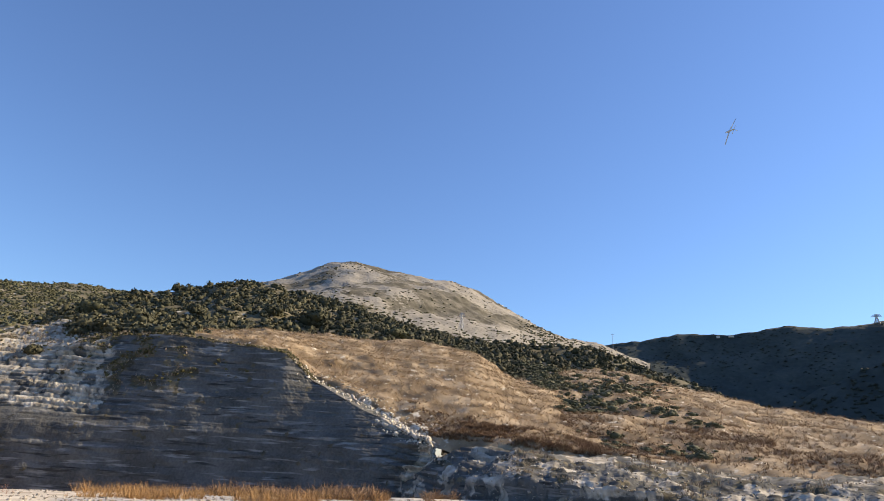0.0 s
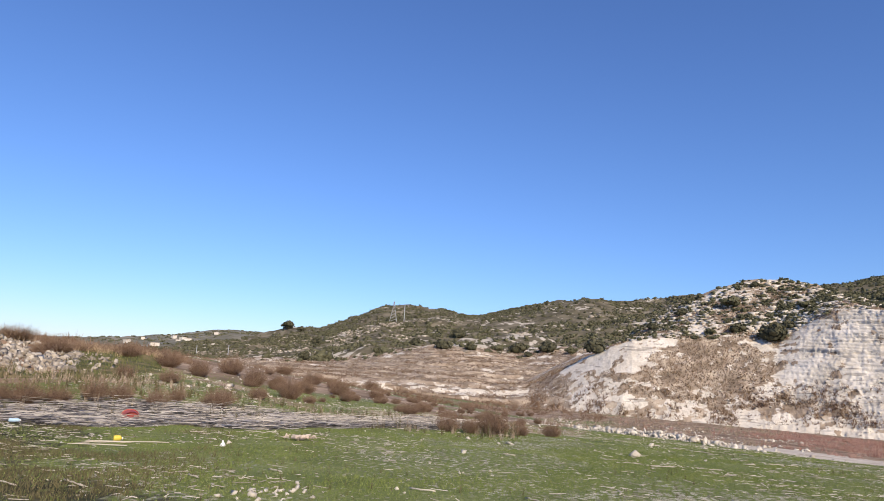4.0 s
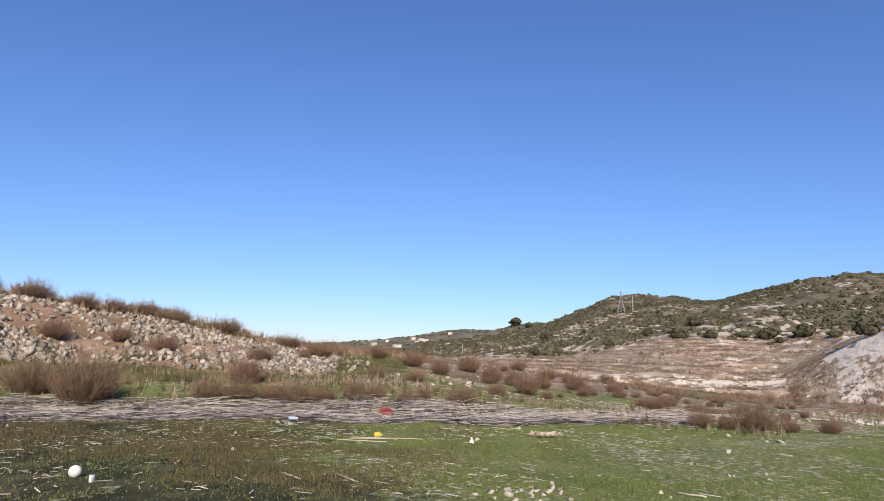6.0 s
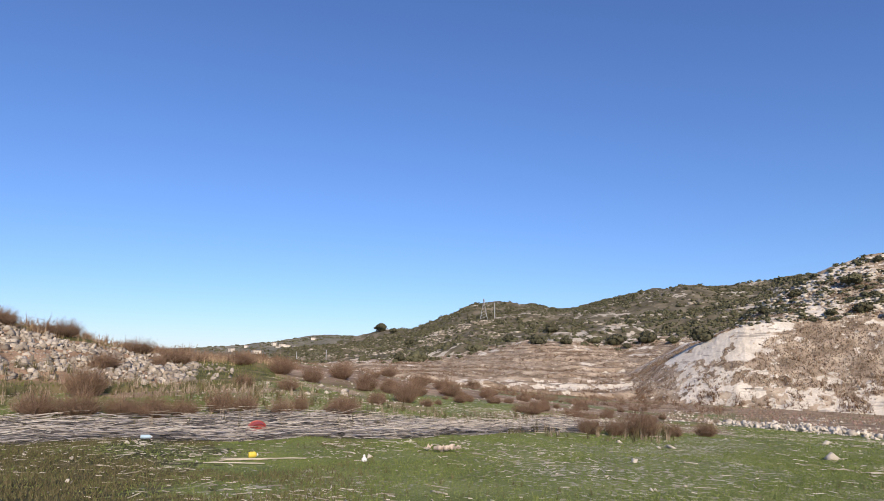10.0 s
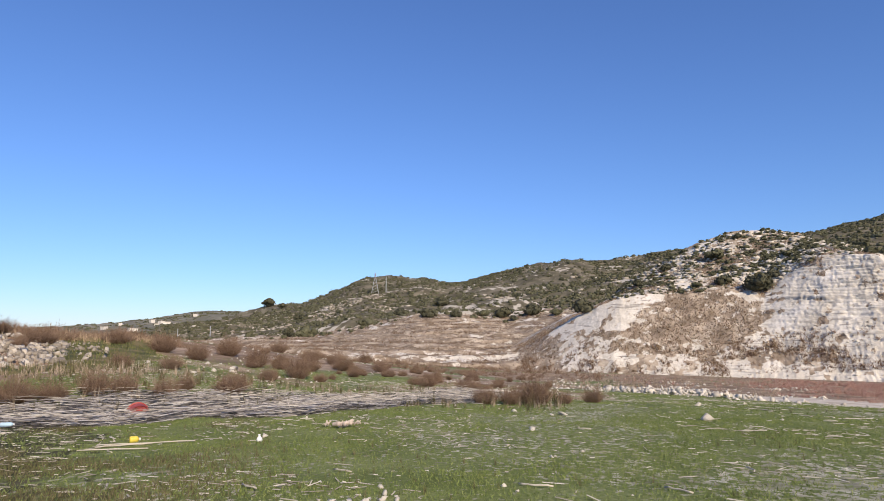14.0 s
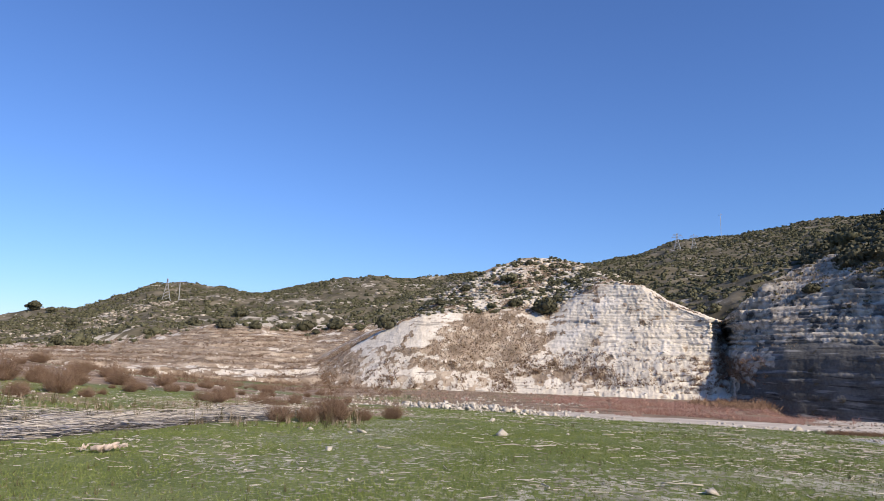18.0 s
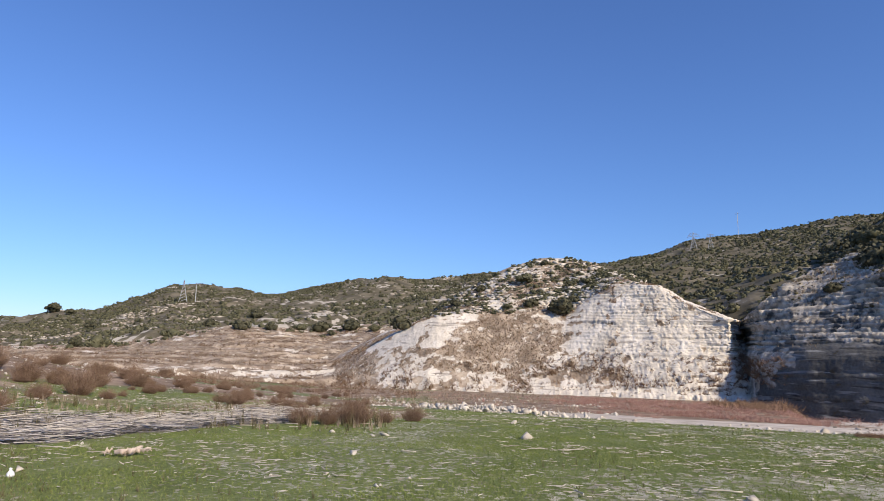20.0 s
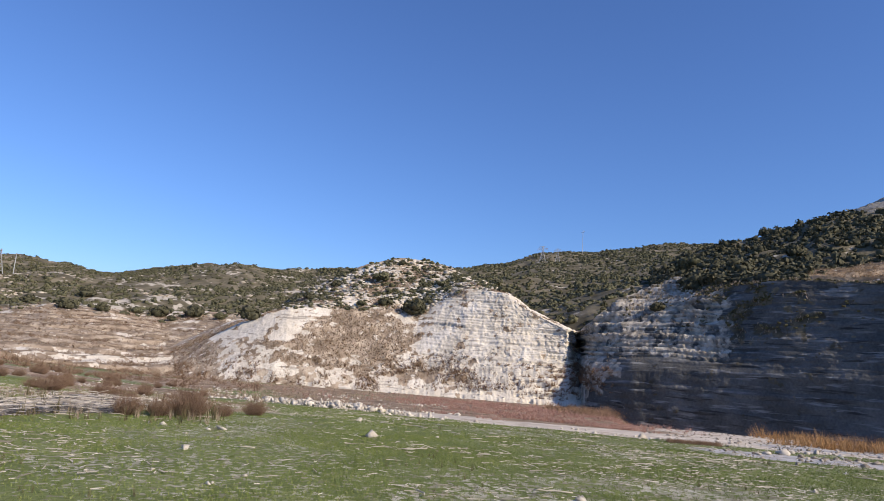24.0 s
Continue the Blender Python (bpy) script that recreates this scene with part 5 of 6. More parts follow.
while k < 70:
    az, d = r_.uniform(104, 146), r_.uniform(24, 62)
    x, y = place(az, d)[:2]
    if fbm(np.array([[x, y, 0]]), 9.0, 3, 641)[0] < -0.05:
        continue
    s = r_.uniform(0.25, 0.55)
    copy_thing(SHRUBS[k % 4], pose(x, y, surface_h(x, y) - 0.02, 0, 0, 53 * k) @ Matrix.Diagonal((s, s, s * r_.uniform(0.9, 1.3), 1)))
    k += 1
for top in SHRUBS:
    for o in (*top.children_recursive, top):
        bpy.data.objects.remove(o)


def polar(n, a0, a1, d0, d1, seed, keep=None):
    """Points spread by area over a sector of the ground, thinned by keep(points)."""
    r = np.random.default_rng(seed)
    out = []
    while sum(map(len, out)) < n:
        az, d = r.uniform(a0, a1, 4 * n), np.sqrt(r.uniform(d0 ** 2, d1 ** 2, 4 * n))
        p = place(az, d, 0.0)
        if keep is not None:
            p = p[r.random(len(p)) < keep(p)]
        out.append(p)
    p = np.concatenate(out)[:n]
    p[:, 2] = ground_h(p[:, 0], p[:, 1])
    return p


# twiggy brush far out on the flat, uncountable
def twig_proto(seed):
    me = twig_mesh("proto", seed, 34, 1, 0.02, mat_twig)
    V = np.array([v.co for v in me.vertices])
    F = np.array([p.vertices[:] for p in me.polygons])
    bpy.data.meshes.remove(me)
    return V, F


TWIG = [twig_proto(660 + k) for k in range(3)]
P = polar(620, 99, 142, 55, 125, 661, lambda p: sstep(-0.1, 0.4, fbm(p, 12.0, 3, 662)))
spread("flat_brush", "red-brown dry brush on the far lakebed flat", "brush", TWIG, P, sizes(len(P), 0.5, 1.3, 663), mat_twig, 664, 0.8)
P, N = on_sheet("rubble_bank", 1100, 671, (0.66, 0.78), lambda p, az, f, c: 0.35 + sstep(-0.2, 0.4, fbm(p, 3, 3, 672)))
spread("bank_brush", "grey-brown dry brush along the bank crest", "brush", TWIG, P, sizes(len(P), 0.35, 0.95, 673, 1.5), mat_twig, 674, 0.9)
P, N = on_sheet("rubble_bank", 3600, 676, (0.62, 0.8))
spread("crest_grass", "pale dead grass along the bank crest", "dry grass", TUFT_FINE, P, sizes(len(P), 0.15, 0.5, 677), mat_straw, 678, 1.0)

red = lambda p: (0.04 + 0.96 * sstep(89, 84, np.degrees(np.arctan2(-p[:, 0], p[:, 1])) % 360 + 2 * fbm(p, 6.0, 3, 686))) * sstep(40.5, 43, -0.932 * p[:, 0] + 0.363 * p[:, 1] + 1.2 * fbm(p, 7.0, 3, 29) + 2.0 * fbm(p, 3.0, 3, 28)) * sstep(100, 60, -0.932 * p[:, 0] + 0.363 * p[:, 1]) * (0.02 + sstep(-0.15, 0.45, fbm(p, 3.0, 3, 685)))
P = polar(7000, 61, 101, 40, 100, 681, lambda p: red(p) * sstep(62, 71, np.degrees(np.arctan2(-p[:, 0], p[:, 1])) % 360 + 3 * fbm(p, 5.0, 3, 31)))
spread("red_weeds", "rusty red dry weed stalks on the mud", "weeds", TUFT_SOFT, P, sizes(len(P), 0.15, 0.62, 683, 1.4), mat_redweed, 684, 0.65)
orange = lambda p: sstep(60, 54, np.degrees(np.arctan2(-p[:, 0], p[:, 1])) % 360 + 3 * fbm(p, 5.0, 3, 695)) * sstep(0.05, 0.4, fbm(p, 5.0, 3, 692)) * sstep(31, 34, -0.932 * p[:, 0] + 0.363 * p[:, 1])
P = polar(1900, 36, 60, 33, 62, 691, orange)
spread("orange_reeds", "orange dry reed grass on the pale shore", "reeds", TUFT_SOFT, P, sizes(len(P), 0.2, 1.0, 693, 1.8), mat_reed, 694, 0.8)
P = polar(900, 30, 75, 64, 92, 701, lambda p: sstep(-0.1, 0.3, fbm(p, 6.0, 3, 702)))
spread("cliff_foot_brush", "rusty brown brush at the foot of the cliff", "brush", TWIG, P, sizes(len(P), 0.6, 1.5, 703), mat_rust, 704, 0.8)

P = polar(500, 33, 50, 52, 66, 711, lambda p: sstep(-0.1, 0.3, fbm(p, 5.0, 3, 712)) * sstep(58, 54, -0.932 * p[:, 0] + 0.363 * p[:, 1]))
spread("lip_brush", "rusty brown brush on the edge of the channel", "brush", TWIG, P, sizes(len(P), 0.5, 1.5, 713), mat_rust, 714, 0.8)
strip = lambda p: np.exp(-((-0.932 * p[:, 0] + 0.363 * p[:, 1] - 28.3) / 0.5) ** 2) * sstep(-0.3, 0.2, fbm(p, 2.0, 3, 716))
P = polar(1500, 63.3, 67.3, 27, 31, 715, strip)
spread("meadow_rust_weeds", "low rusty weeds in a strip on the meadow", "weeds", TUFT_SOFT, P, sizes(len(P), 0.06, 0.22, 717), mat_rust, 718, 0.8)
P, N = on_sheet("white_hillock", 260, 721, (0.02, 0.14), lambda p, az, f, c: sstep(78, 74, az))
P2, N = on_sheet("shaded_cliff", 200, 722, (0.12, 0.3), lambda p, az, f, c: sstep(69, 71, az))
spread("gully_brush", "brown brush on the scree at the mouth of the gully", "brush", TWIG, np.concatenate([P, P2]), sizes(len(P) + len(P2), 0.4, 1.3, 723), mat_rust, 724, 0.8)
P, N = on_sheet("white_hillock", 1900, 726, (0.04, 0.24), lambda p, az, f, c: sstep(76, 79, az) * (0.1 + sstep(-0.1, 0.3, fbm(p, 4, 3, 727))) * sstep(0.26, 0.08, f + 0.06 * fbm(p, 6, 3, 728)))
spread("slope_foot_weeds", "brown dry weeds along the foot of the white slope", "weeds", TUFT_SOFT, P, sizes(len(P), 0.4, 1.3, 729), mat_rust, 730, 0.7)
P = polar(3000, 86, 104, 40, 104, 706, lambda p: 0.15 + sstep(-0.2, 0.4, fbm(p, 5.0, 3, 707)))
spread("foot_grass", "dry brown grass on the flat below the white slope", "dry grass", TUFT, P, sizes(len(P), 0.12, 0.45, 708), mat_tuft, 709, 0.7)

# ---- stones ----
def stone_proto(seed, squash=0.6):
    """An angular broken stone of half-width 1: the hull of a few points, sunk a little."""
    r = np.random.default_rng(seed)
    bm = bmesh.new()
    for p in ball_points(9, r) * r.uniform(0.7, 1.2, (9, 1)) * np.array([1, r.uniform(0.5, 0.85), squash]):
        bm.verts.new(p)
    bmesh.ops.convex_hull(bm, input=bm.verts[:])
    bmesh.ops.delete(bm, geom=[v for v in bm.verts if not v.link_faces], context="VERTS")
    bmesh.ops.triangulate(bm, faces=bm.faces[:])
    bm.verts.index_update()
    V = np.array([v.co for v in bm.verts])
    F = np.array([[v.index for v in f.verts] for f in bm.faces])
    bm.free()
    V[:, 2] += 0.4 * squash
    return V, F


STONE = [stone_proto(720 + k) for k in range(8)]
STONE_ME = [np_mesh("stone", v, f, mat_stone) for v, f in STONE]
PALE_ME = [np_mesh("stone", v, f, mat_pale_stone) for v, f in STONE]
P, N = on_sheet("rubble_bank", 15000, 731, (0.1, 0.66), lambda p, az, f, c: (0.2 + sstep(-0.5, 0.35, fbm(p, 2.2, 3, 732))) * sstep(139, 146, az) * (1.1 - 0.7 * sstep(0.3, 0.8, c)))
near = np.argsort(np.hypot(P[:, 0], P[:, 1]) + 100 * (np.abs(np.degrees(np.arctan2(-P[:, 0], P[:, 1])) % 360 - 158) > 16))[:300]
far = np.setdiff1d(np.arange(len(P)), near)
spread("bank_rubble", "pale broken limestone rubble on the bank", "rubble", STONE, P[far], sizes(len(far), 0.025, 0.27, 733, 4.0), mat_stone, 734, 1.0, 0.0, True)
bank_ob = bpy.data.objects["rubble_bank"]
for k, q in enumerate(near):
    s = 0.05 + 0.15 * random.Random(int(q)).random() ** 2
    o = new("stone", STONE_ME[k % 8])
    o.matrix_world = pose(*P[q], 31 * k % 80 - 40, 53 * k % 80 - 40, 47 * k) @ Matrix.Scale(s, 4)
    o.parent = bank_ob

meadow_stones = [  # x, y, width
    (-9.27, -7.72, 0.2), (-15.13, -4.18, 0.16), (-15.27, -3.92, 0.3), (-11.6, -3.73, 0.18), (-15.3, -0.87, 0.36), (-9.33, 1.7, 0.27), (-29.1, 2.31, 0.34), (-42.0, -6.7, 0.65),
    (-21.5, -8.8, 0.3), (-20.6, -17.9, 0.45), (-21.8, -16.9, 0.34), (-21.0, -1.15, 0.3), (-15.6, -5.2, 0.15), (-5.63, -4.37, 0.17), (-6.03, -3.99, 0.15), (-6.21, -3.88, 0.13),
    (-6.01, -2.98, 0.1), (-5.4, -4.4, 0.11), (-5.93, -4.34, 0.13), (-5.68, -4.11, 0.16), (-6.4, -3.95, 0.12), (-6.08, -2.72, 0.12), (-17.4, -16.0, 0.3), (-19.1, -16.7, 0.32)]
shore_stones = [
    (-22.1, 13.0, 0.58), (-20.6, 11.5, 0.3), (-24.2, 16.8, 0.33), (-24.3, 15.5, 0.27), (-24.8, 16.3, 0.42), (-23.9, 14.6, 0.36), (-28.5, 11.0, 0.5), (-33.0, 3.0, 0.32), (-25.2, 0.3, 0.22), (-16.0, -15.6, 0.25)]
for k, (x, y, w) in enumerate(meadow_stones + shore_stones):
    o = tagged(new("stone", PALE_ME[k % 8]), "pale rounded limestone lying in the short grass" if k < 24 else "pale boulder on the dried mud shore", "stone", "loose stones")
    o.matrix_world = pose(x, y, float(ground_h(x, y)[0]) - 0.02 * w, 0, 0, 37 * k) @ Matrix.Diagonal((w * 0.55, w * 0.55, w * 0.48, 1))

r_ = np.random.default_rng(747)
for k in range(26):      # loose heap of small white stones in the near grass
    x, y, w = -5.95 + r_.normal(0, 0.28), -4.1 + r_.normal(0, 0.22), r_.uniform(0.05, 0.13)
    o = tagged(new("stone", PALE_ME[k % 8]), "small white stone in a loose heap on the grass", "stone", "loose stones")
    o.matrix_world = pose(x, y, float(ground_h(x, y)[0]) - 0.02 * w, 0, 0, 61 * k) @ Matrix.Diagonal((w * 0.55, w * 0.6, w * 0.42, 1))

edge_band = lambda p: np.exp(-((-0.932 * p[:, 0] + 0.363 * p[:, 1] - 30.4) / 1.6) ** 2) * (0.2 + sstep(0.0, 0.4, fbm(p, 5.0, 3, 742)))
P = polar(420, 48, 104, 26, 48, 741, edge_band)
spread("shore_pebbles", "pale stones strewn along the shore edge", "stones", STONE, P, sizes(len(P), 0.025, 0.13, 743, 2.5), mat_pale_stone, 744, 0.9)
heap = lambda p: np.exp(-((0.68 * (p[:, 0] + 36.5) + 0.73 * (p[:, 1] + 2.7)) / 4.0) ** 2 - ((-0.73 * (p[:, 0] + 36.5) + 0.68 * (p[:, 1] + 2.7)) / 1.1) ** 2)
P = polar(900, 84, 106, 26, 46, 751, heap)
P[:, 2] += 0.30 * heap(P) * np.random.default_rng(755).random(len(P))
spread("stone_heap", "low heap of white broken stones", "stones", STONE, P, sizes(len(P), 0.03, 0.27, 753, 3.0), mat_pale_stone, 754, 1.0, 0.0, True)
P = polar(600, 44, 176, 6.5, 32, 761, lambda p: (0.12 + sstep(0.1, 0.5, fbm(p, 3.0, 3, 762))) * (1 - 0.8 * mud_mask(p)))
spread("meadow_pebbles", "small pale stones scattered in the grass", "stones", STONE, P, sizes(len(P), 0.014, 0.065, 763, 3), mat_pale_stone, 764, 1.0)
P = polar(4200, 30, 68, 18, 60, 771, lambda p: 0.04 + gravel_mask(p) + 0.35 * sstep(34, 37, -0.932 * p[:, 0] + 0.363 * p[:, 1]))
spread("gravel", "grey gravel and broken marl on the shore", "gravel", STONE, P, sizes(len(P), 0.02, 0.15, 773, 3.5), mat_stone, 774, 0.8)
P = polar(900, 98, 142, 19, 60, 781, lambda p: 0.15 + sstep(0.1, 0.5, fbm(p, 4.0, 3, 782)))
spread("flat_stones", "pale stones among the dry shrubs", "stones", STONE, P, sizes(len(P), 0.03, 0.14, 783, 2.5), mat_pale_stone, 784, 0.8)
P, N = on_sheet("white_hillock", 1300, 791, (0.0, 0.25))
spread("marl_scree", "broken white marl at the foot of the slope", "scree", STONE, P, sizes(len(P), 0.06, 0.34, 793, 3), mat_pale_stone, 794, 0.8)

P, N = on_sheet("dry_grass_knoll", 260, 795, (0.0, 0.10), lambda p, az, f, c: sstep(31, 33, az) * sstep(47, 44, az))
spread("ledge_blocks", "broken pale marl blocks along the cliff rim", "rubble", STONE, P, sizes(len(P), 0.08, 0.4, 796, 2.5), mat_pale_stone, 797, 0.8)
P, N = on_sheet("shaded_cliff", 1000, 785, (0.55, 1.0), lambda p, az, f, c: sstep(32.5, 34, az) * sstep(48, 44, az) * (0.3 * sstep(0.6, 0.85, f) + 0.5 * sstep(0.88, 0.93, f) + 0.8 * sstep(40, 35, az)))
spread("rim_blocks", "pale broken marl slabs on the cliff edge", "rubble", STONE, P, sizes(len(P), 0.08, 0.5, 786, 2.5), mat_pale_stone, 787, 1.0, 0.0, True)
P, N = on_sheet("rock_bench", 1400, 798, (0.2, 0.75))
spread("bench_rubble", "grey broken marl on the rock bench", "rubble", STONE, P, sizes(len(P), 0.04, 0.26, 799, 2.5), mat_stone, 800, 0.8)

P = polar(700, 83, 104, 36, 70, 788, lambda p: 0.05 + sstep(0.1, 0.5, fbm(p, 4.0, 3, 789)))
spread("foot_stones", "pale stones on the flat below the white slope", "stones", STONE, P, sizes(len(P), 0.04, 0.22, 790, 2.5), mat_pale_stone, 792, 0.8)

# ---- washed-up canes ----
def cane_mesh(seed, bend=0.06):
    """A cane of length 1 along x with knuckles, six-sided."""
    r = np.random.default_rng(seed)
    V, F = [], []
    n = 7
    for k in range(n):
        t = k / (n - 1)
        c = np.array([t - 0.5, bend * math.sin(math.pi * t) + 0.01 * r.normal(), 0.012 + 0.01 * r.random()])
        rad = 0.010 * (1.15 if k % 2 else 0.9)
        V += [c + rad * np.array([0, math.cos(a), math.sin(a)]) for a in (0.5, 1.55, 2.6, 3.65, 4.7, 5.75)]
    for k in range(n - 1):
        for j in range(6):
            a, b = 6 * k + j, 6 * k + (j + 1) % 6
            F.append((a, b, b + 6, a + 6))
    F += [(0, 5, 4, 3), (0, 3, 2, 1), (6 * n - 6, 6 * n - 5, 6 * n - 4, 6 * n - 3), (6 * n - 6, 6 * n - 3, 6 * n - 2, 6 * n - 1)]
    return np.array(V), np.array(F)


CANE_ME = [np_mesh("cane", *cane_mesh(800 + k, 0.03 * (k - 1)), mat_cane) for k in range(4)]
r_ = np.random.default_rng(810)
P = polar(90, 52, 150, 6.5, 24, 811, lambda p: (1 - mud_mask(p)) * (0.3 + sstep(-0.2, 0.5, fbm(p, 4.0, 3, 812))))
long_canes = [(-8.2, -9.18, 1.45, 128), (-7.54, -9.17, 1.0, 124), (-7.9, -9.35, 0.8, 140)]
spots = [(x, y, l, a) for x, y, l, a in long_canes] + [(p[0], p[1], r_.uniform(0.2, 0.55), r_.normal(72, 28)) for p in P]
for k, (x, y, l, a) in enumerate(spots):
    o = tagged(new("cane_stalk", CANE_ME[k % 4]), "bleached dry cane stalk lying on the grass", "cane", "cane stalks")
    o.matrix_world = pose(x, y, float(ground_h(x, y)[0]) + 0.012, 0, 0, a) @ Matrix.Diagonal((l, min(1.0, 0.5 + l * 0.4), 1.0, 1))


def sticks(name, label, P, length, angle, thick, mat, seed, lift=0.03, pitch=0.08):
    """Many flat-lying split stalks, joined."""
    r = np.random.default_rng(seed)
    n = len(P)
    L = length * (0.25 + 1.5 * r.random(n) ** 2.2)
    a, b = angle, r.normal(0, pitch, n)
    d = np.stack([np.cos(a) * np.cos(b), np.sin(a) * np.cos(b), np.sin(b)], -1)
    s = np.stack([-np.sin(a), np.cos(a), 0 * a], -1) * (thick * r.uniform(0.6, 1.4, n))[:, None]
    u = np.array([0, 0, 1.0]) * (thick * 0.9)
    c = P + np.array([0, 0, 1.0]) * (lift * r.random(n))[:, None]
    e = d * (L / 2)[:, None]
    V = np.stack([c - e - s, c - e + s, c + e + s, c + e - s, c - e + u, c + e + u], 1).reshape(-1, 3)
    base = (np.arange(n) * 6)[:, None, None]
    F = (np.array([(0, 4, 5, 3), (4, 1, 2, 5)])[None] + base).reshape(-1, 4)
    return tagged(new(name, np_mesh(name, V, F, mat)), label, "canes", kind="stuff")


def in_band(n, seed):
    return polar(n, 104, 190, 9, 30, seed, lambda p: litter_mask(p) ** 1.5)


def band_angle(p):
    k = np.clip(np.searchsorted(-BAND[:, 0], -p[:, 0]) - 1, 0, len(BAND) - 2)
    e = BAND[k + 1] - BAND[k]
    return np.arctan2(e[:, 1], e[:, 0])


P = in_band(9000, 821)
sticks("strandline_canes", "thick mat of bleached canes along the old waterline", P, 0.55, band_angle(P) + np.random.default_rng(822).normal(0, 0.5, len(P)), 0.0095, mat_cane_grey, 823, 0.16, 0.06)
P = in_band(1800, 826)
sticks("strandline_top_canes", "long bright canes lying on the strandline mat", P, 0.8, band_angle(P) + np.random.default_rng(827).normal(0, 0.5, len(P)), 0.010, mat_cane, 828, 0.24, 0.08)
P = polar(9000, 44, 172, 6.5, 30, 831, lambda p: (0.10 + sstep(0.0, 0.6, fbm(p * np.array([1.5, 1, 1]), 3.0, 4, 832))) * (1 - mud_mask(p)))
sticks("reed_litter", "short pale reed litter scattered over the grass", P, 0.17, np.random.default_rng(833).normal(1.25, 0.75, len(P)), 0.0085, mat_cane, 834, 0.03, 0.04)

# ---- grass ----
def blades(name, label, P, h0, h1, wide, mat, seed, lean=0.6):
    r = np.random.default_rng(seed)
    n = len(P)
    h, a = r.uniform(h0, h1, n), r.uniform(0, 2 * math.pi, n)
    s = np.stack([np.cos(a), np.sin(a), 0 * a], -1) * (wide * r.uniform(0.6, 1.3, n))[:, None]
    tip = P + np.stack([r.normal(0, lean, n) * h, r.normal(0, lean, n) * h, h], -1)
    V = np.stack([P - s, P + s, tip], 1).reshape(-1, 3)
    return tagged(new(name, np_mesh(name, V, np.arange(3 * n).reshape(-1, 3), mat)), label, "grass", kind="stuff")


green = lambda p: (0.35 + 0.65 * sstep(-0.3, 0.3, fbm(p, 1.2, 3, 842))) * (1 - mud_mask(p)) * (1 - gravel_mask(p)) * (1 - 0.9 * litter_mask(p)) * (1 - 0.85 * soil_mask(p)) * (1 - 0.5 * wear_mask(p)) * (1 - 0.75 * damp_mask(p))
P = polar(175000, 46, 178, 5.4, 17, 841, green)
blades("meadow_grass", "short green meadow grass on the lakebed", P, 0.01, 0.038, 0.006, mat_grass, 843)
P = polar(90000, 44, 178, 17, 34, 851, green)
blades("far_meadow_grass", "short green grass towards the shore", P, 0.015, 0.045, 0.011, mat_grass, 853)
P = polar(38000, 128, 178, 5.4, 18, 861, lambda p: sstep(-0.15, 0.3, fbm(p, 1.5, 4, 862)) * sstep(126, 142, np.degrees(np.arctan2(-p[:, 0], p[:, 1])) % 360) * (1 - 0.8 * litter_mask(p)))
blades("brown_weeds", "brown dry weeds among the grass", P, 0.02, 0.085, 0.006, mat_weed, 863, 0.4)
P = polar(3000, 46, 172, 6.5, 24, 871, lambda p: sstep(0.1, 0.4, fbm(p, 2.0, 3, 872)) * (1 - mud_mask(p)))
spread("weed_tufts", "small dark weed tufts in the meadow", "weeds", TUFT_FINE, P, sizes(len(P), 0.03, 0.13, 873, 3.0), mat_weed, 874, 1.0)
P = polar(2200, 104, 172, 16.5, 24, 881, lambda p: 0.2 + sstep(0, 0.4, fbm(p, 2.0, 3, 882)))
P[:, 2] = [surface_h(x, y) for x, y in P[:, :2]]
k = len(P) // 2
spread("bank_foot_weeds", "olive brown weeds below the bank", "weeds", TUFT_FINE, P[k:], sizes(len(P) - k, 0.12, 0.42, 885), mat_weed, 886, 1.0)
P = P[:k]
spread("pale_weeds", "pale dead weed tufts beside the strandline", "weeds", TUFT_FINE, P, sizes(len(P), 0.1, 0.32, 883), mat_tuft, 884, 1.0)
P, N = on_sheet("rubble_bank", 15000, 891, (0.03, 0.75), lambda p, az, f, c: sstep(0.35, 0.8, c))
blades("bank_grass", "olive grass at the foot of the bank", P, 0.05, 0.22, 0.012, mat_olive, 893, 0.4)


# ---- lost things on the lakebed ----
def loft(name, rings, mat, parent, close=True, label=""):
    """A skin over rings of points, closed at both ends."""
    bm = bmesh.new()
    vs = [[bm.verts.new(p) for p in ring] for ring in rings]
    n = len(vs[0])
    for a, b in zip(vs, vs[1:]):
        for j in range(n):
            bm.faces.new((a[j], a[(j + 1) % n], b[(j + 1) % n], b[j]))
    if close:
        bm.faces.new(vs[0][::-1])
        bm.faces.new(vs[-1])
    for f in bm.faces:
        f.smooth = True
    bmesh.ops.recalc_face_normals(bm, faces=bm.faces[:])
    return part(name, bm, mat, parent, label)


def circle(c, r, n=14, axis="z", sx=1.0):
    out = []
    for k in range(n):
        a = 2 * math.pi * k / n
        u, v = r * sx * math.cos(a), r * math.sin(a)
        out.append(Vector(c) + {"z": Vector((u, v, 0)), "x": Vector((0, u, v)), "y": Vector((u, 0, v))}[axis])
    return out


def at_ground(ob, x, y, turn, dz=0.0, tilt=0.0):
    ob.matrix_world = pose(x, y, float(ground_h(x, y)[0]) + dz, tilt, 0, turn)
    return ob


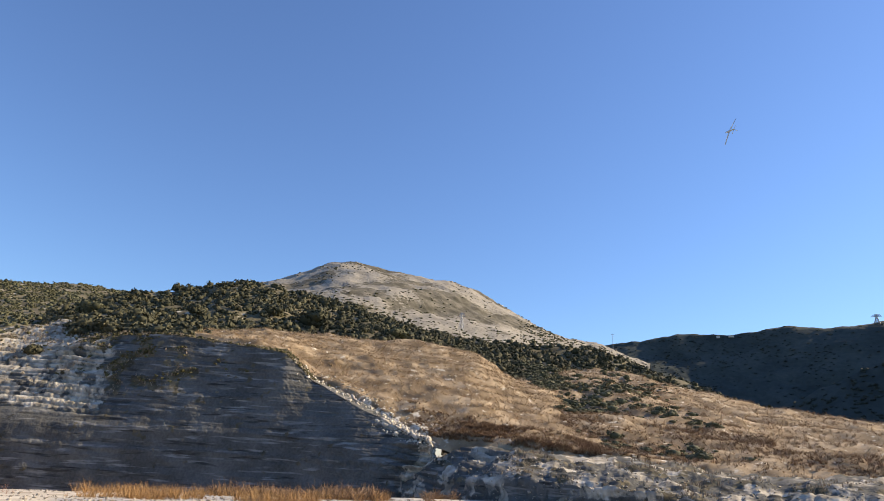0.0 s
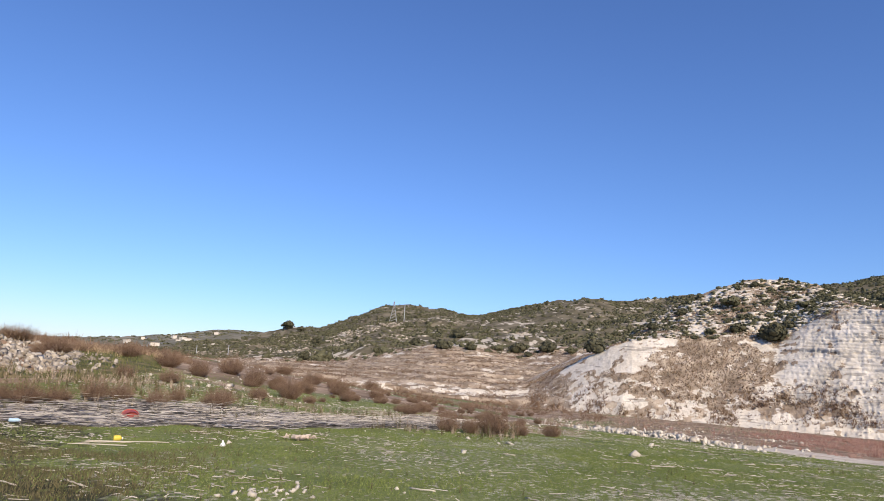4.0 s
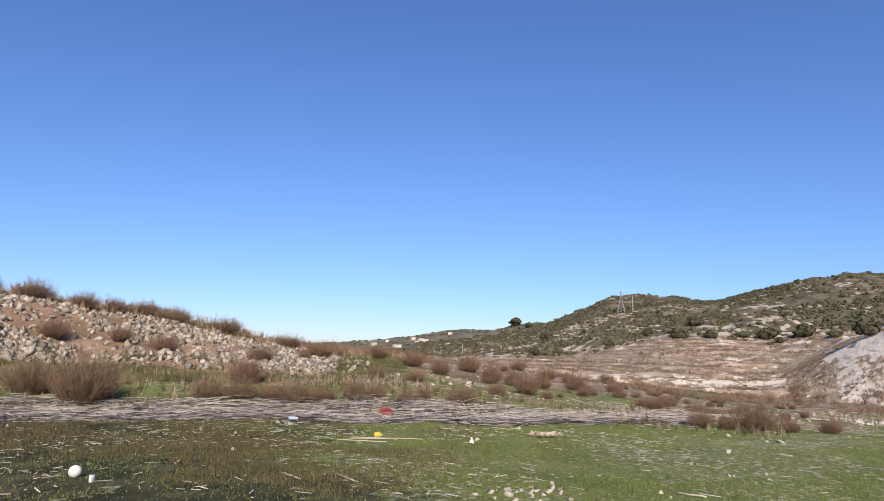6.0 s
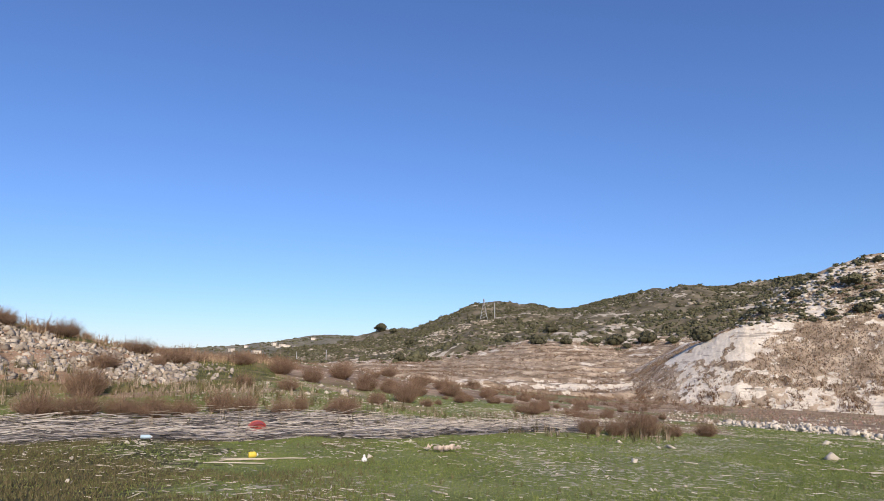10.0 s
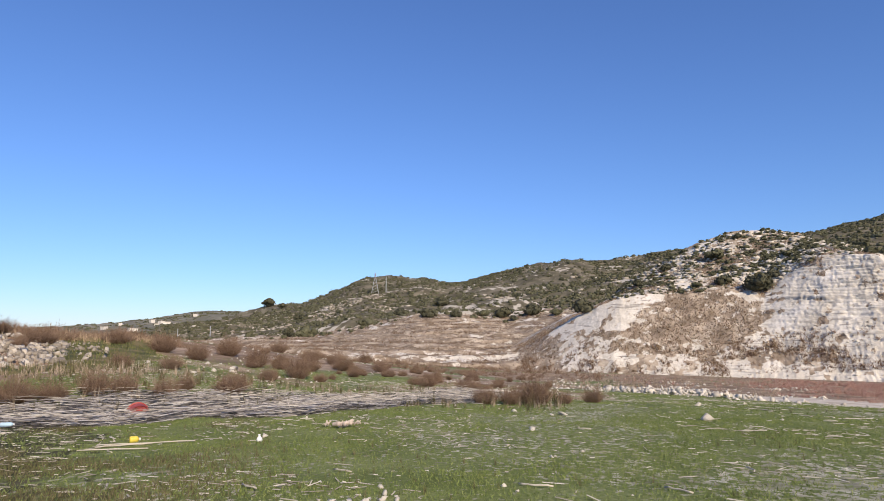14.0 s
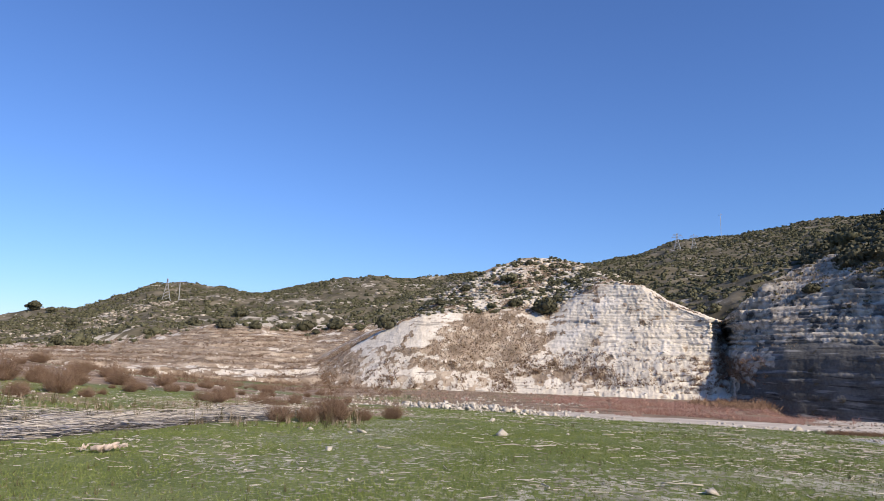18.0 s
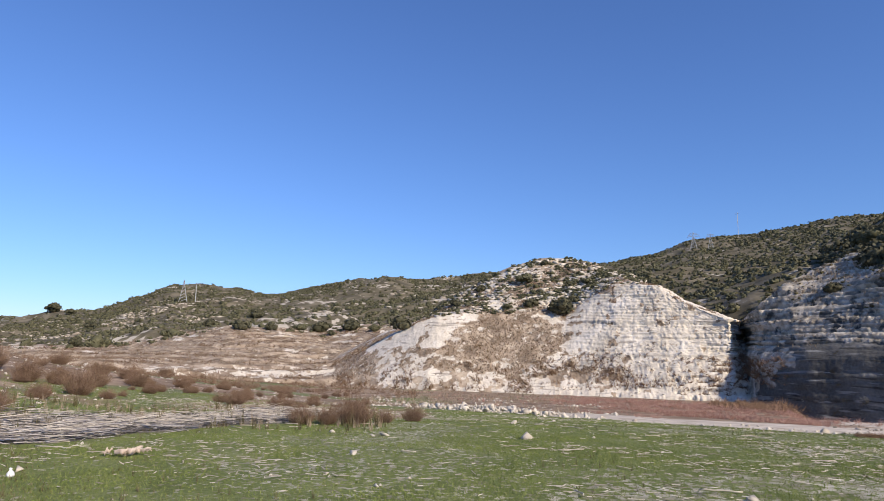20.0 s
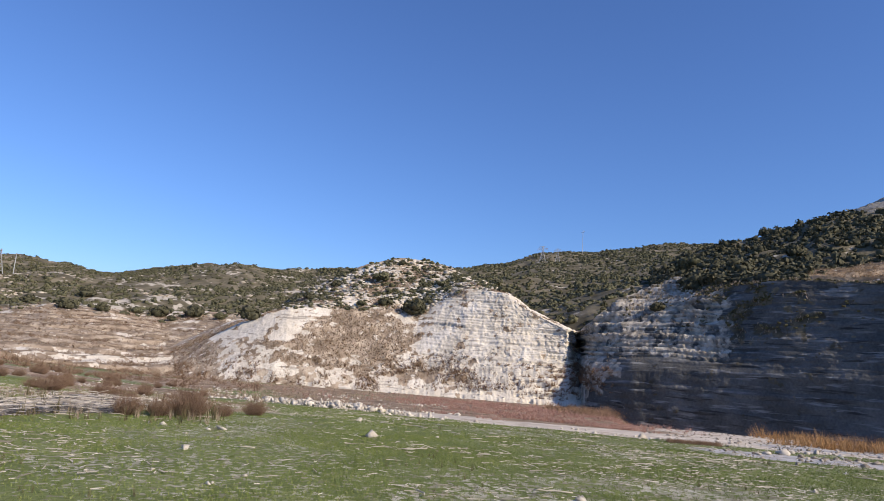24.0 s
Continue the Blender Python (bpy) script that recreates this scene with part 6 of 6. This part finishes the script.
# broken red tub on its side: half a shell, its rim and its bottom
tub = tagged(new("tub"), "broken red plastic tub half sunk in the canes", "tub")
bm = bmesh.new()
arc = [(math.cos(a), math.sin(a)) for a in np.linspace(-0.15, math.pi + 0.15, 15)]
rows_ = []
for y, r in ((-0.18, 0.235), (0.0, 0.225), (0.18, 0.205)):
    rows_.append(([bm.verts.new((r * c, y, r * s)) for c, s in arc], [bm.verts.new(((r - 0.012) * c, y, (r - 0.012) * s)) for c, s in arc]))
for q in range(2):
    for j in range(14):
        bm.faces.new((rows_[q][0][j], rows_[q][0][j + 1], rows_[q + 1][0][j + 1], rows_[q + 1][0][j]))
        bm.faces.new((rows_[q][1][j + 1], rows_[q][1][j], rows_[q + 1][1][j], rows_[q + 1][1][j + 1]))
for j in range(14):
    bm.faces.new((rows_[0][0][j + 1], rows_[0][0][j], rows_[0][1][j], rows_[0][1][j + 1]))
part("shell", bm, mat_red, tub)
bm = bmesh.new()
for j in range(14):
    (c0, s0), (c1, s1) = arc[j], arc[j + 1]
    beam(bm, (0.243 * c0, -0.18, 0.243 * s0), (0.243 * c1, -0.18, 0.243 * s1), 0.03)
part("rim", bm, mat_red, tub)
bm = bmesh.new()
bm.faces.new([bm.verts.new((0.2 * c, 0.17, 0.2 * s)) for c, s in arc])
bmesh.ops.solidify(bm, geom=bm.faces[:], thickness=0.01)
part("bottom", bm, mat_red, tub)
at_ground(tub, -10.95, -12.35, -35, 0.06)
tub.matrix_world = tub.matrix_world @ Matrix.Scale(0.95, 4)

# yellow can
can = tagged(new("can"), "small yellow plastic can lying in the grass", "can")
loft("body", [circle((x, 0, 0.068), r, 14, "x", 0.85) for x, r in ((-0.085, 0.045), (-0.08, 0.062), (-0.05, 0.07), (0.04, 0.07), (0.07, 0.06), (0.085, 0.03))], mat_yellow, can)
neck = loft("neck", [circle((x, 0, 0.068), r, 10, "x") for x, r in ((0.084, 0.026), (0.10, 0.024))], mat_yellow, can)
loft("cap", [circle((x, 0, 0.068), r, 10, "x") for x, r in ((0.099, 0.03), (0.12, 0.03), (0.124, 0.02))], mat_white, can, True, "white screw cap")
at_ground(can, -8.17, -9.44, 150, 0.0, 8)
can.matrix_world = can.matrix_world @ Matrix.Scale(0.8, 4)

# white ball with a loose flap beside it
ball = tagged(new("ball"), "white weathered plastic ball resting in the grass", "ball")
loft("shell", [circle((0, 0, 0.1 - 0.1 * math.cos(t)), max(0.004, 0.1 * math.sin(t)), 18) for t in np.linspace(0.02, math.pi - 0.02, 13)], mat_white, ball)
loft("valve", [circle((-0.055, 0.055, 0.165), 0.012, 8), circle((-0.058, 0.058, 0.171), 0.009, 8)], mat_grey, ball)
at_ground(ball, -2.15, -8.2, 20, -0.008)
ball.matrix_world = ball.matrix_world @ Matrix.Scale(0.78, 4)
scrap = tagged(new("plastic_scrap"), "crumpled white plastic scrap beside the ball", "scrap")
loft("sheet", [[Vector((0.05 * math.cos(a) * (1 + 0.3 * math.sin(3 * a + z * 20)), 0.03 * math.sin(a), z)) for a in np.linspace(0, 2 * math.pi, 11)[:-1]] for z in (0.0, 0.02, 0.05, 0.08)], mat_white, scrap)
at_ground(scrap, -2.2, -7.75, 50)
bag = tagged(new("plastic_bag"), "crumpled white plastic bag on the grass", "bag")
loft("body", [[Vector((r * math.cos(a) * (1 + 0.25 * math.sin(4 * a + z * 30)), r * 0.8 * math.sin(a), z)) for a in np.linspace(0, 2 * math.pi, 15)[:-1]] for z, r in ((0.0, 0.075), (0.03, 0.085), (0.07, 0.065), (0.10, 0.03), (0.125, 0.012))], mat_white, bag)
loft("tie", [circle((0, 0, 0.10), 0.02, 8), circle((0.01, 0, 0.14), 0.03, 8), circle((0.015, 0, 0.15), 0.012, 8)], mat_white, bag)
at_ground(bag, -8.97, -7.58, 10)
bag.matrix_world = bag.matrix_world @ Matrix.Scale(0.75, 4)
bottle = tagged(new("bottle"), "pale blue plastic bottle among the canes", "bottle")
loft("body", [circle((x, 0, 0.045), r, 12, "x") for x, r in ((-0.12, 0.03), (-0.115, 0.042), (0.05, 0.042), (0.09, 0.02))], mat_blue, bottle)
loft("cap", [circle((x, 0, 0.045), 0.02, 10, "x") for x in (0.09, 0.11)], mat_white, bottle)
at_ground(bottle, -8.45, -12.9, 130, 0.02)

# driftwood stump
stump = tagged(new("driftwood"), "bleached pinkish driftwood root lying on the grass", "driftwood")
rr = random.Random(5)
for k in range(9):
    c0, ang, l, w = Vector((0.5 * rr.uniform(-1, 1), 0.12 * rr.uniform(-1, 1), 0.03)), rr.uniform(-0.9, 0.9), rr.uniform(0.18, 0.5) if k else 0.75, rr.uniform(0.018, 0.045)
    l *= 0.6
    c0.x *= 0.8
    w *= 0.75
    d = Vector((math.cos(ang), math.sin(ang), rr.uniform(-0.02, 0.35)))
    ring_sets = []
    for t in np.linspace(0, 1, 7):
        c1 = c0 + d * l * (t - 0.5) + Vector((0, 0.03 * math.sin(7 * t + k), 0.05 * rr.random() + 0.04))
        wid = w * (0.45 + math.sin(math.pi * min(1, 0.15 + 0.8 * t))) * rr.uniform(0.75, 1.2)
        ring_sets.append([c1 + Vector((0, math.cos(a), math.sin(a))) * wid * (1 + 0.25 * math.sin(3 * a + 5 * t)) for a in np.linspace(0, 2 * math.pi, 9)[:-1]])
    loft("root" if k < 2 else "branch", ring_sets, mat_drift, stump)
at_ground(stump, -10.6, -7.0, 123, -0.01)
stump.matrix_world = stump.matrix_world @ Matrix.Diagonal((0.75, 0.8, 0.95, 1))

# ---- model aeroplane in the air ----
plane = tagged(new("model_aeroplane"), "white foam model aeroplane banking in flight", "model aeroplane")
loft("fuselage", [circle((x, 0, 0), r, 12, "x", 0.8) for x, r in ((-0.55, 0.012), (-0.3, 0.03), (0.0, 0.055), (0.22, 0.055), (0.36, 0.04), (0.42, 0.012))], mat_white, plane)


def foil(name, span, chord, x0, z, mat, sweep=0.05):
    rings_ = []
    for t in (-1, -0.6, 0, 0.6, 1):
        c = chord * (1 - 0.35 * abs(t))
        xx = x0 - sweep * abs(t)
        rings_.append([Vector((xx + c * a, span / 2 * t, z + 0.03 * abs(t) * span + c * b)) for a, b in ((0.5, 0.0), (0.35, 0.05), (0.0, 0.06), (-0.5, 0.0), (0.0, -0.02), (0.35, -0.03))])
    return loft(name, rings_, mat, plane)


wing = foil("wing", 1.5, 0.22, 0.1, 0.04, mat_white)
foil("tailplane", 0.5, 0.12, -0.48, 0.02, mat_white)
loft("fin", [[Vector((-0.48 - 0.06 * t + 0.07 * (1 - 0.4 * t) * a, 0.008 * b, 0.02 + 0.18 * t)) for a, b in ((1, 0), (0, 1), (-1, 0), (0, -1))] for t in (0, 0.5, 1)], mat_white, plane)
loft("spinner", [circle((x, 0, 0), r, 10, "x") for x, r in ((0.415, 0.028), (0.44, 0.022), (0.46, 0.006))], mat_grey, plane)
plane.matrix_world = pose(-4.4, 35.3, 18.9, 109, -17, 124)
